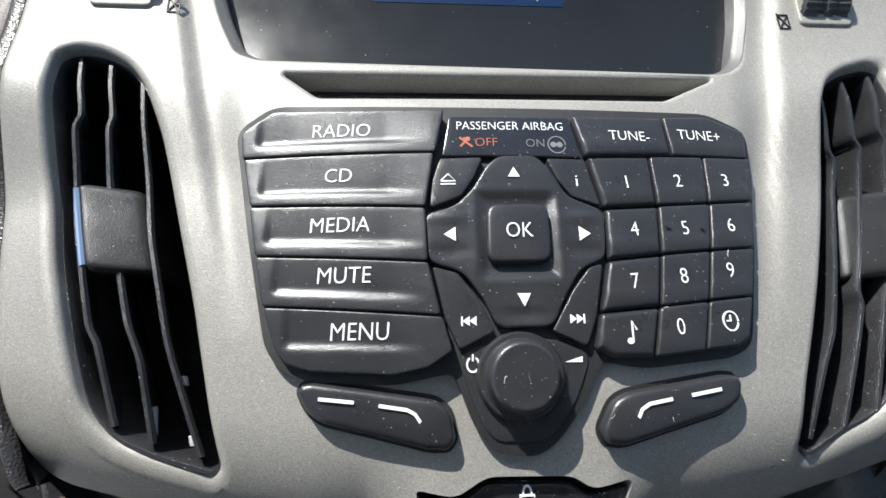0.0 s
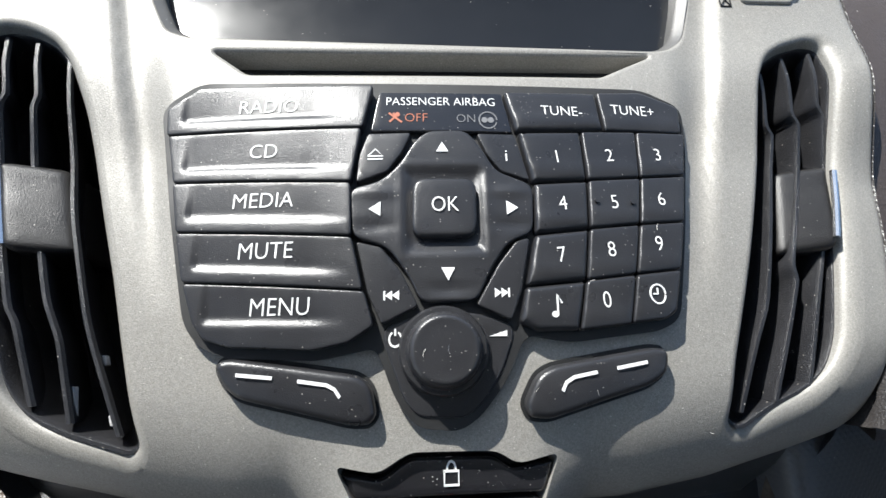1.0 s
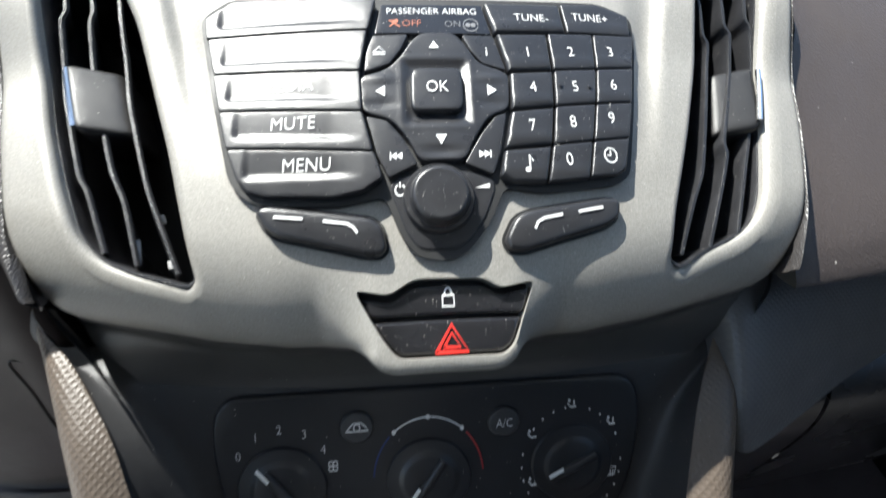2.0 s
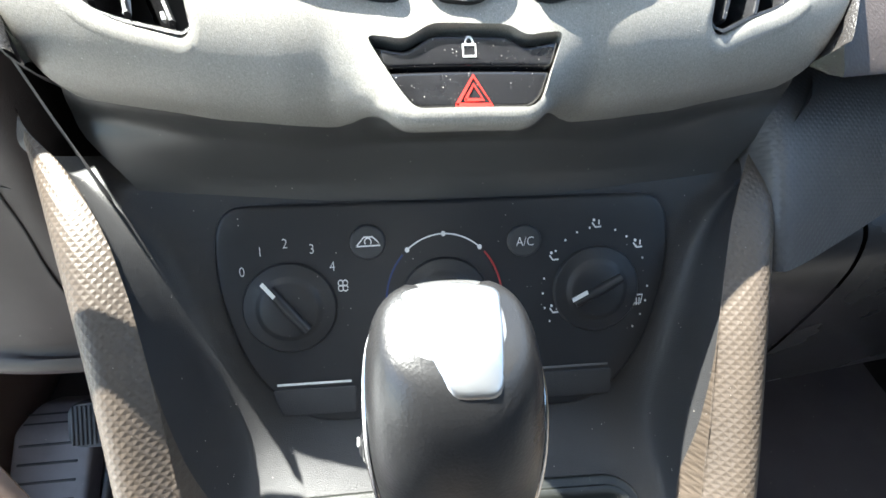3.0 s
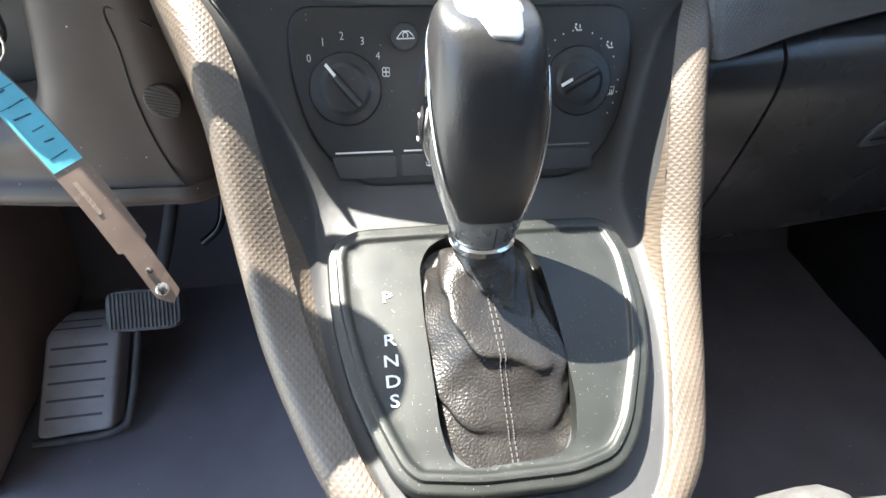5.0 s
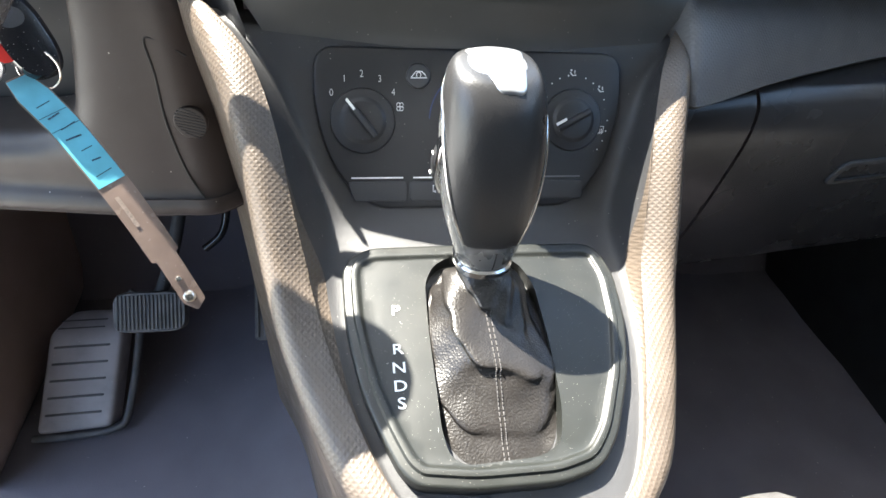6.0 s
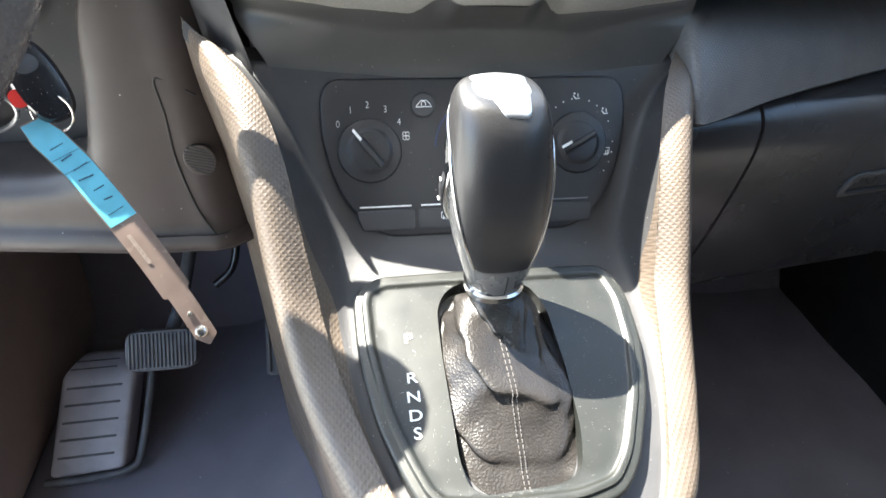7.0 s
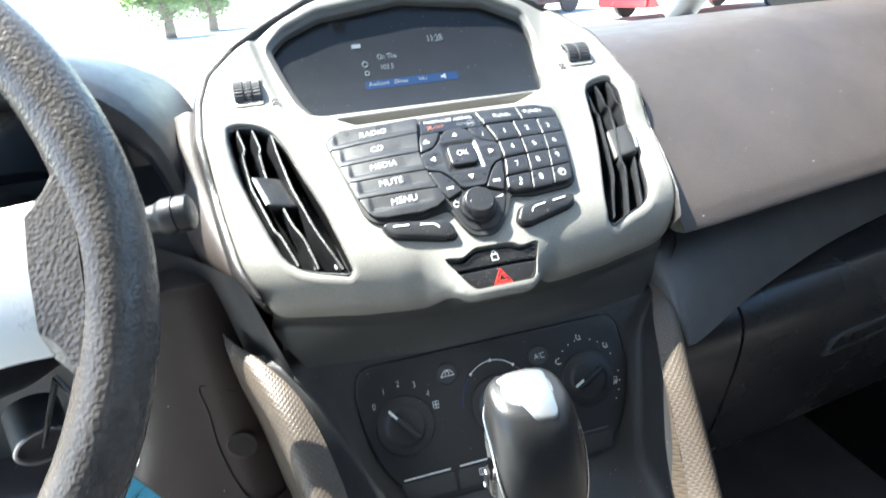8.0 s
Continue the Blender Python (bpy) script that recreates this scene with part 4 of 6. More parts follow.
mark("fan_arc", mm((-54, 536.5), (-51.5, 536.8), (-50.8, 534.2), (-54, 535.6)), climate, CH, GREYINK, face)
rec = relief("recirculation_button", disc(-0.036, 0.5595, 0.0078, 28, 0.0066), climate, 0.0052, 0.0, COVE, climate_panel, 0.0012, 0.003)
mark("icon", stroke(mm((-41, 558.2), (-39.5, 559.8), (-37.6, 561.6), (-34, 561.6), (-32, 560), (-30.8, 558.4), (-41, 558.2)), 0.0005), climate, 0.0056, LEGEND, rec)
mark("icon", stroke(arc(-0.036, 0.5598, 0.0014, -40, 220, 10), 0.0005), climate, 0.0056, LEGEND, rec, 0.002)
ac = relief("ac_button", disc(0.0333, 0.5575, 0.0078, 28, 0.0062), climate, 0.0050, 0.0, COVE, climate_panel, 0.0012, 0.003)
words("lettering", "A/C", climate, 0.0333, 0.5573, 0.0050, LEGEND, ac, 0.0055)
mark("temperature_arc", stroke(arc(-0.003, 0.5352, 0.0262, 128, 52, 18), 0.0005), climate, CH, LEGEND, face, 0.003)
mark("temperature_arc", stroke(arc(-0.003, 0.5352, 0.0262, 46, 5, 12), 0.0008), climate, CH, REDDIM, face, 0.003)
mark("temperature_arc", stroke(arc(-0.003, 0.5352, 0.0262, 134, 175, 12), 0.0008), climate, CH, BLUEDIM, face, 0.003)
for a in (128, 90, 52):
    mark("dot", disc(-0.003 + 0.0262 * math.cos(radians(a)), 0.5352 + 0.0262 * math.sin(radians(a)), 0.0010, 10), climate, CH, LEGEND, face)
for k, a in enumerate(range(-56, 237, 14)):
    if k % 5:
        mark("dot", disc(0.0672 + 0.0250 * math.cos(radians(a)), 0.5372 + 0.0243 * math.sin(radians(a)), 0.00045, 8), climate, CH, LEGEND, face)


def airflow(cx, cz, kind):
    """A little seated-figure symbol, drawn as plain strokes."""
    mark("airflow_symbol", stroke([(cx - 0.0020, cz + 0.0012), (cx - 0.0004, cz - 0.0006), (cx + 0.0022, cz - 0.0004)], 0.0006), climate, CH, LEGEND, face)
    mark("airflow_symbol", disc(cx - 0.0012, cz + 0.0022, 0.0006, 8), climate, CH, LEGEND, face)
    if kind:
        mark("airflow_symbol", stroke([(cx + 0.0012, cz + 0.0022), (cx + 0.0012, cz + 0.0004)], 0.0005), climate, CH, LEGEND, face)


airflow(0.0668, 0.5620, 1)
airflow(0.0866, 0.5535, 1)
airflow(0.0472, 0.5500, 0)
airflow(0.0476, 0.5290, 1)
mark("defrost_symbol", stroke(mm((84.4, 533.8), (90.0, 533.8), (89.2, 530.4), (85.2, 530.4), (84.4, 534.0)), 0.0005), climate, CH, LEGEND, face)
for dx in (-1.2, 0, 1.2):
    mark("defrost_symbol", stroke(mm((87.2 + dx, 529.6), (87.2 + dx * 1.1, 532.6)), 0.0004), climate, CH, LEGEND, face)
# lower row of flat keys with light bars above them
for x0, x1 in ((-79.5, -46.5), (-40.0, -4.5), (2.5, 37), (42.5, 74)):
    mark("indicator_bar", stroke(mm((x0, 506), (x1, 506)), 0.0008), climate, 0.0037, LEGEND if x0 < 0 else GREYINK, face)
    relief("flat_button", rounded(mm((x0 - 2.4, 504), (x1 + 2.2, 504), (x1 + 1.8, 493.2), (x0 + 1.5 if x0 < -60 else x0 - 2, 493.2)), 0.002), climate, 0.0037, 0.0, COVE, climate_panel, 0.0005, 0.006)
mark("heated_window_symbol", stroke(mm((-27, 501.6), (-21, 501.6), (-21, 498.4), (-27, 498.4), (-27, 501.8)), 0.0005), climate, 0.0040, LEGEND, face)
for dx in (-25.6, -24, -22.4):
    mark("heated_window_symbol", stroke(mm((dx, 497.6), (dx, 500.8)), 0.0004), climate, 0.0040, LEGEND, face)

# ---- gear selector ----
selector = thing("gear_selector", "automatic gear selector with leather gaiter and glossy black knob", "gear selector")
PLATE_O = rounded(mm((-87, -148), (-86, -178), (-82.6, -198), (-77.7, -220.6), (-69, -244), (-61, -261), (-53, -268.5), (-25, -272.6), (18, -273), (40.6, -267.7), (54, -252.6), (70, -220), (78.7, -188.5), (81.8, -157), (77, -137.4), (68, -131.5), (-18.5, -130), (-71, -130.5), (-83.6, -138)), 0.008, 5)
HOLE = rounded(mm((-23, -140), (-32.7, -145.8), (-38.6, -157.4), (-39.6, -187), (-39, -220), (-38.8, -243.6), (-36.2, -256), (-28.4, -261), (10.2, -260), (22, -254), (26.7, -235), (28.6, -198.6), (27.6, -161), (21.2, -146.4), (12, -140)), 0.006, 4)
bezel = relief("bezel", PLATE_O, plate, 0.008, -0.01, PLATE, selector, 0.002, 0.005, lambda x, y, d: -0.0020 * soft((0.0052 - d) / 0.0002) - 0.0018 * soft((d - 0.0095) / 0.0004), holes=(HOLE,), steps=(0.0035, 0.0047, 0.0052, 0.0057, 0.0068, 0.0080, 0.0088, 0.0095, 0.0102, 0.0112))
for text, x, y in (("P", -57.2, -175.2), ("R", -57.8, -198.8), ("N", -57.8, -209.4), ("D", -57.8, -219.4), ("S", -57.8, -228.6)):
    words("lettering", text, plate, x / 1000, y / 1000, 0.0084, LEGEND, bezel, 0.0068, 0, 1.22, weight=0.00010)
relief("gate_floor", offset(HOLE, -0.003), plate, -0.012, -0.016, DARK, selector, 0, 0.01)


def squircle(c, u, w, a, b, n, e=2.6):
    pts = []
    for k in range(n):
        t = 2 * math.pi * k / n
        cs, sn = math.cos(t), math.sin(t)
        pts.append(Vector(c) + u * (math.copysign(abs(cs) ** (2 / e), cs) * a) + w * (math.copysign(abs(sn) ** (2 / e), sn) * b))
    return pts


# gaiter: a sagging leather sleeve from the opening to the collar
bm = bmesh.new()
rings = []
X = Vector((1, 0, 0))
NG = 84
for i in range(61):
    t = i / 60
    c = Vector((-0.0058 - 0.0002 * t, -0.203 + 0.046 * t ** 0.9, plate(0, -0.203).z - 0.004 + (0.4945 - plate(0, -0.203).z + 0.006) * t))
    k = max(0.0, min(1.0, (t - 0.25) / 0.62))
    k = k * k * (3 - 2 * k)
    a = 0.0338 + (0.0158 - 0.0338) * k
    k = min(1.0, t / 0.92)
    b = 0.0580 + (0.0156 - 0.0580) * (1 - (1 - k) ** 1.45)
    w = Vector((0, 1, 0.21 * (1 - t))).normalized()
    ring = squircle(c, X, w, a, b, NG, 3.4 - 1.2 * t)
    env = math.sin(math.pi * min(1.0, t / 0.96)) ** 0.7 if t < 0.96 else 0.0
    out = []
    for q, p in enumerate(ring):
        th = 2 * math.pi * q / NG
        front = 0.5 - 0.5 * math.sin(th)
        wave = 0.0018 * math.sin(3 * th + 11 * t) + 0.0010 * math.sin(7 * th - 23 * t) + 0.0010 * noise.noise((p.x * 120, p.y * 120, p.z * 120))
        fold = t - 0.47 + 0.22 * math.cos(th)
        wave += (0.0085 * math.exp(-(fold / 0.075) ** 2) - 0.0095 * math.exp(-((fold - 0.17) / 0.075) ** 2)) * (0.2 + 0.8 * front) * (1 - 0.75 * max(0.0, math.cos(th)))
        tuck = t - 0.20 + 0.07 * math.cos(th + 0.6)
        wave += (0.0050 * math.exp(-(tuck / 0.05) ** 2) - 0.0060 * math.exp(-((tuck + 0.095) / 0.045) ** 2)) * max(0.0, -math.sin(th)) ** 0.6
        d = p - c
        out.append(c + d * (1 + env * wave / max(0.012, d.length)) + Vector((0, 0, env * 0.0025 * math.sin(2 * th + 9 * t + 1.0))))
    rings.append(out)
box_loft(bm, rings, True, False)
gaiter = finish("gaiter", bm, GAITERHIDE, selector, "creased black leather gaiter with a stitched seam", 0)
bm = bmesh.new()
for col in (-1, 1):
    line = [Vector(r[NG * 3 // 4]) + Vector((col * 0.0012, 0, 0)) for r in rings[1:46]]
    for i in range(0, 43):
        p, q = Vector(line[i]), Vector(line[i + 1])
        out = Vector((0, -1, 0.35)).normalized() * 0.0006
        tube(bm, [p + out + (q - p) * 0.12, p + out * 1.5 + (q - p) * 0.5, p + out + (q - p) * 0.80], 0.00034, 5)
finish("stitching", bm, STITCH, gaiter, "grey double row of stitches")

# lever head: a silver frame, a leather back, a chrome cap and a side button
HEAD = [  # height, half-width, half-depth, centre x, centre y
    (0.500, 0.0148, 0.0148, -0.0060, -0.156), (0.503, 0.0164, 0.0162, -0.0060, -0.156), (0.512, 0.0190, 0.0180, -0.0065, -0.156), (0.532, 0.0238, 0.0212, -0.0078, -0.155), (0.552, 0.0260, 0.0232, -0.009, -0.153),
    (0.572, 0.0262, 0.0240, -0.010, -0.150), (0.587, 0.0250, 0.0234, -0.0105, -0.147), (0.598, 0.0234, 0.0212, -0.0108, -0.145), (0.6045, 0.0212, 0.0186, -0.0110, -0.1435), (0.6080, 0.0182, 0.0154, -0.0110, -0.143), (0.6095, 0.0130, 0.0104, -0.0110, -0.143)]


def head_ring(s, grow=0.0, n=64):
    z, a, b, cx, cy = s
    tilt = Vector((0, 1, 0.10 * max(0, (z - 0.56) / 0.04))).normalized()
    return squircle((cx, cy, z), X, tilt, a + grow, b + grow, n, 2.6)


def head_point(s, grow, angle):
    z, a, b, cx, cy = s
    tilt = Vector((0, 1, 0.10 * max(0, (z - 0.56) / 0.04))).normalized()
    cs, sn = math.cos(radians(angle)), math.sin(radians(angle))
    return Vector((cx, cy, z)) + X * (math.copysign(abs(cs) ** (2 / 2.6), cs) * (a + grow)) + tilt * (math.copysign(abs(sn) ** (2 / 2.6), sn) * (b + grow))


def refined(table, n):
    v = [Vector(r[:3]) for r in table], [Vector((r[3], r[4], 0)) for r in table]
    a, b = catmull(v[0], n), catmull(v[1], n)
    return [(p.x, p.y, p.z, q.x, q.y) for p, q in zip(a, b)]


HR = refined(HEAD, 4)
bm = bmesh.new()
box_loft(bm, [head_ring(s) for s in HR])
head = finish("lever_head", bm, SATIN, selector, "satin grey lever head with leather back", 0)
bm = bmesh.new()
rings = []
body = [s for s in HR if s[0] > 0.5165]
for i, s in enumerate(body):
    t = i / (len(body) - 1)
    span = 34 + 40 * min(1.0, t / 0.45) + 86 * max(0.0, min(1.0, (t - 0.45) / 0.35))
    rings.append([head_point(s, 0.0010 if abs(k) < 15.5 else -0.0006, 270 + span * k / 16) for k in range(-16, 17)])
rings = [[head_point(body[0], -0.0006, 270 + 33 * k / 16) for k in range(-16, 17)]] + rings
box_loft(bm, rings, False, False)
finish("leather_back", bm, LEATHERGREY, head, "fine-grained black leather back")
for sgn in (-1, 1):
    bm = bmesh.new()
    pts = []
    for i, q in enumerate(body):
        t = i / (len(body) - 1)
        if t < 0.74:
            span = 34 + 40 * min(1.0, t / 0.45) + 86 * max(0.0, min(1.0, (t - 0.45) / 0.35))
            pts.append(head_point(q, 0.0004, 270 + sgn * min(100.0, span + 4)))
    tube(bm, pts, lambda u: 0.0005 + 0.0011 * math.sin(math.pi * min(1.0, u * 1.1)) ** 0.7 if u < 0.9 else 0.0006, 10)
    finish("side_rail", bm, CHROME, head, "thin chrome rail along the leather edge")


def cap_surface(x, y, h=0.0):
    z = 0.6104 - ((x + 0.011) / 0.03) ** 2 * 0.006 + (y + 0.141) * 0.10
    z -= max(0.0, (y + 0.136) / 0.012) ** 2 * 0.0035 + max(0.0, (-0.147 - y) / 0.02) ** 2 * 0.0080
    return Vector((x, y, z)) + Vector((0, -0.1, 1)).normalized() * h


relief("cap", rounded(mm((-26, -131), (-11, -128.5), (3.5, -131), (2.5, -143), (0, -162.5), (-14, -162.5), (-21, -146)), 0.004), cap_surface, 0.0008, -0.008, CAPMETAL, head, 0.0012, 0.003, label="bright chrome cap")
bm = bmesh.new()
tube(bm, [head_point(s, 0.0001, 275) for s in HR if 0.501 < s[0] < 0.518], 0.00035, 6)
finish("seam", bm, DARK, head, "fine dark seam below the leather")
bm = bmesh.new()
box_loft(bm, [squircle((-0.0362 + 0.0035 * k, -0.150 - 0.006 * (z - 0.56) / 0.02, z), Vector((0, 1, 0)), X, w, 0.0026, 16) for z, w, k in ((0.536, 0.003, 1.6), (0.538, 0.005, 1.0), (0.548, 0.0062, 0.3), (0.560, 0.0065, 0), (0.572, 0.006, 0.3), (0.578, 0.0045, 1.0), (0.580, 0.003, 1.6))])
button = finish("side_button", bm, CHROME, head, "chrome edged side button")
bm = bmesh.new()
box_loft(bm, [squircle((-0.0372 + 0.0035 * k, -0.150 - 0.006 * (z - 0.56) / 0.02, z), Vector((0, 1, 0)), X, w * 0.66, 0.0024, 16) for z, w, k in ((0.5405, 0.003, 1.5), (0.5425, 0.005, 1.0), (0.5490, 0.0062, 0.35), (0.5600, 0.0065, 0), (0.5690, 0.006, 0.35), (0.5735, 0.0045, 1.0), (0.5755, 0.003, 1.5))])
face_ = finish("button_face", bm, KEY, button, "black button face with small white marks")
for z in (0.551, 0.5655):
    bm = bmesh.new()
    slab(bm, pose(-0.0396 + 0.0004 * abs(z - 0.56) / 0.01, -0.150 - 0.006 * (z - 0.56) / 0.02, z), 0.0005, 0.0030, 0.0009, 0, 1)
    finish("mark", bm, LEGEND, face_)
bm = bmesh.new()
box_loft(bm, [squircle((-0.0060, -0.1565, z + 0.0015), X, Vector((0, 1, 0)), a, a, 48, 2.3) for z, a in ((0.4935, 0.0160), (0.4945, 0.0172), (0.4980, 0.0172), (0.4992, 0.0160))])
finish("collar", bm, CHROME, selector, "chrome collar ring")
bm = bmesh.new()
tube(bm, [(-0.004, -0.166, 0.44), (-0.0055, -0.158, 0.495)], 0.013, 24)
finish("lever_sleeve", bm, RUBBER, selector)

# ---- dashboard round the fascia ----
dashboard = thing("dashboard", "charcoal leather-grained dashboard above the passenger footwell", "dashboard")
rows = []
for x in (0.14, 0.19, 0.30, 0.45, 0.60, 0.74):
    o = (x - 0.15) * 0.16 if x > 0.15 else 0
    w = (0.14, 0.14, 0.14, 0.14, 0.168, 0.185, 0.164, 0.156, 0.156, 0.156, 0.156) if x < 0.15 else [x + (0.012 if x < 0.2 else 0)] * 11
    rows.append([(x, 0.78, 0.698), (x, 0.62, 0.714), (x, 0.42, 0.733), (x, 0.26 + o * 0.5, 0.743), (x, 0.15 + o * 0.7, 0.745), (x, 0.075 + o, 0.717), (x, 0.015 + o, 0.680), (x, -0.026 + o, 0.651), (x, -0.042 + o, 0.6355), (x, -0.038 + o, 0.627), (x, 0.05 + o, 0.616)])
    rows[-1] = [(v, p[1], p[2]) for v, p in zip(w, rows[-1])]
skin("upper_pad", rows, DASH, dashboard, smooth=3)
rows = []
for x in (0.136, 0.139, 0.144, 0.157, 0.195, 0.2325, 0.306, 0.391, 0.55, 0.74):
    o = float(np.interp(x, (0.136, 0.139, 0.144, 0.157, 0.2325, 0.306, 0.391, 0.74), (0.045, 0.013, 0.0015, 0.0045, 0.0416, 0.071, 0.101, 0.20)))
    rows.append([(x, 0.05 + o, 0.618), (x, -0.020 + o, 0.613), (x, -0.049 + o, 0.598), (x, -0.066 + o, 0.580), (x, -0.076 + o, 0.565), (x, -0.078 + o, 0.551), (x, -0.020 + o, 0.546)])
skin("middle_pad", rows, BOLSTER, dashboard, "grey ribbed fabric-look bolster across the passenger dashboard", smooth=3)
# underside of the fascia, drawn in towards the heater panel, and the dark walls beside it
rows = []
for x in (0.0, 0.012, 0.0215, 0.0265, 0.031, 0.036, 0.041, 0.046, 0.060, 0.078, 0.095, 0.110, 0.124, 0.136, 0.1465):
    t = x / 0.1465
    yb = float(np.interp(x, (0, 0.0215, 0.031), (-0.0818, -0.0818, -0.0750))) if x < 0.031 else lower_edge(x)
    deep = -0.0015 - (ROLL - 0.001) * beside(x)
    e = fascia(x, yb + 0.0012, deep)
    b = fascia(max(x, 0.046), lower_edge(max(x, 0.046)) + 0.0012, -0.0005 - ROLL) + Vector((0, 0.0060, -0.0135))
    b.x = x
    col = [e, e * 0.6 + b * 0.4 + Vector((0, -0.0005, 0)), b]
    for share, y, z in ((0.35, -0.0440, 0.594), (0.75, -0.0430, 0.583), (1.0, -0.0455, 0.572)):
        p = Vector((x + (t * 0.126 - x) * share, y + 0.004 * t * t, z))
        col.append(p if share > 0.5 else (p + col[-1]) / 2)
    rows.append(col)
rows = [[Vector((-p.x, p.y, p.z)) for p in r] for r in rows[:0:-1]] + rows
# same silver part as the panel; its shade is in the material colour
skin("underside", rows, UNDERSHADE, center_fascia, "silver underside curling back, its shade painted in as a darker silver", smooth=3)
for sgn in (-1, 1):
    rows = []
    for x, y in ((0.139, -0.0440), (0.1445, -0.041), (0.152, -0.034), (0.160, -0.024), (0.172, -0.006), (0.190, 0.018), (0.215, 0.045), (0.245, 0.07)):
        up = max(0.0, min(1.0, (x - 0.139) / 0.012))
        rows.append([(sgn * (x + 0.006 * k * up), y + 0.010 * (1 - k) * up, 0.566 + (0.016 + (0.070 if sgn < 0 else 0.030) * up) * k) for k in (0.0, 0.2, 0.4, 0.6, 0.8, 1.0)])
    skin("side_wall", rows, COVE, dashboard, smooth=3)
# leather-grained flank falling away beside the driver's edge of the fascia
rows = []
for x, y in mm((-146, -54), (-151, -44), (-155, -34), (-163, 0), (-169, 32), (-173.5, 66), (-174, 98)):
    k = min(1.0, 0.05 + ((y + 0.054) / 0.07) ** 0.7) if y < 0.012 else 1.0
    rows.append([fascia(x - 0.005 * k + 0.001, y, -0.009), fascia(x - 0.012 * k, y, -0.0065 - 0.004 * (1 - k)), fascia(x - 0.022 * k, y + 0.002, -0.012), fascia(x - 0.036 * k, y + 0.006, -0.026), fascia(x - 0.042 * k, y + 0.012, -0.05), fascia(x - 0.042 * k, y + 0.02, -0.09)])
skin("flank", rows, DASH, dashboard, smooth=3)
# leather-grained strip round the fascia, going down into side walls
edge = dense(OUTER if area(OUTER) > 0 else OUTER[::-1], 0.006)
near = min(range(len(edge)), key=lambda i: math.dist(edge[i], (0.1468, -0.0535)))
edge = edge[near:] + edge[:near]
far = min(range(len(edge)), key=lambda i: math.dist(edge[i], (-0.1468, -0.0535)))
side = edge[:far + 1]
strips = []
for d, h in ((0.0008, -0.006), (-0.0006, -0.0022), (-0.003, -0.0014), (-0.006, -0.0030), (-0.0085, -0.008), (-0.010, -0.020), (-0.0105, -0.05), (-0.006, -0.10), (0.0, -0.16)):
    loop = offset(edge, d)[:far + 1]
    thin = offset(edge, d if d > 0 else d * 0.25)[:far + 1]
    base = offset(edge, 0.0008)[:far + 1]
    row = []
    for i, (p, q, b) in enumerate(zip(loop, thin, base)):
        p = q if q[0] > 0 and q[1] < 0.15 else p
        k = min(1.0, 0.15 + min(i, far - i) / 9)
        row.append(fascia(b[0] + (p[0] - b[0]) * k, b[1] + (p[1] - b[1]) * k, h if h > -0.012 else -0.012 + (h + 0.012) * k))
    strips.append(row)
skin("fascia_surround", strips, STRIPHIDE, dashboard, "black stitched leather strip round the silver panel")

wheel = thing("steering_wheel", "black leather steering wheel with silver spokes", "steering wheel")
WC, WN = Vector((-0.377, -0.1195, 0.713)), Vector((0, -0.838, 0.546)).normalized()
WU = WN.cross(X).normalized()
bm = bmesh.new()
pts = [WC + (X * math.cos(a) + WU * math.sin(a)) * 0.1865 for a in [2 * math.pi * i / 96 for i in range(96)]]
rings = []
for p in pts:
    d = (p - WC).normalized()
    rings.append([p + (d * math.cos(2 * math.pi * k / 16) * 0.0150 + WN * math.sin(2 * math.pi * k / 16) * 0.0175) for k in range(16)])
box_loft(bm, rings + [rings[0]], True, False)
bmesh.ops.remove_doubles(bm, verts=bm.verts, dist=1e-5)
finish("rim", bm, RIMHIDE, wheel)

# ---- passenger side of the dashboard ----
def lid_front(x):
    return -0.047 + (x - 0.19) * 0.12


def passenger_row(x, prof):
    return [(x, y + lid_front(x), z) for y, z in prof]


LIDP = ((0.11, 0.550), (0.060, 0.5495), (0.022, 0.546), (0.008, 0.540), (0.0, 0.528), (-0.002, 0.50), (0.008, 0.43), (0.024, 0.36), (0.040, 0.325), (0.085, 0.315))
skin("lower_side", [passenger_row(x, LIDP) for x in (0.136, 0.165, 0.195, 0.2265)], LIDPLASTIC, dashboard, smooth=3)
lid = skin("glovebox_lid", [passenger_row(x, LIDP) for x in (0.2300, 0.28, 0.40, 0.52, 0.66)], LIDPLASTIC, dashboard, "dark grey glovebox lid with a pull recess", smooth=3)


def lid_surface(x, z, h=0.0):
    t = (0.49 - z) / 0.06
    return Vector((x, lid_front(x) - 0.002 + 0.010 * t - h, z))


relief("lid_handle", rounded(mm((345, 448), (470, 452), (475, 478), (352, 476)), 0.010), lid_surface, 0.003, -0.004, COVE, lid, 0.002, 0.008, holes=(rounded(mm((352, 453), (463, 456), (467, 472), (358, 471)), 0.007),))
skin("footwell_wall", [[(x, 0.36, 0.62), (x, 0.40, 0.30), (x, 0.38, 0.12), (x, 0.30, -0.02)] for x in (-0.74, 0.0, 0.74)], CARPET, dashboard, smooth=2)

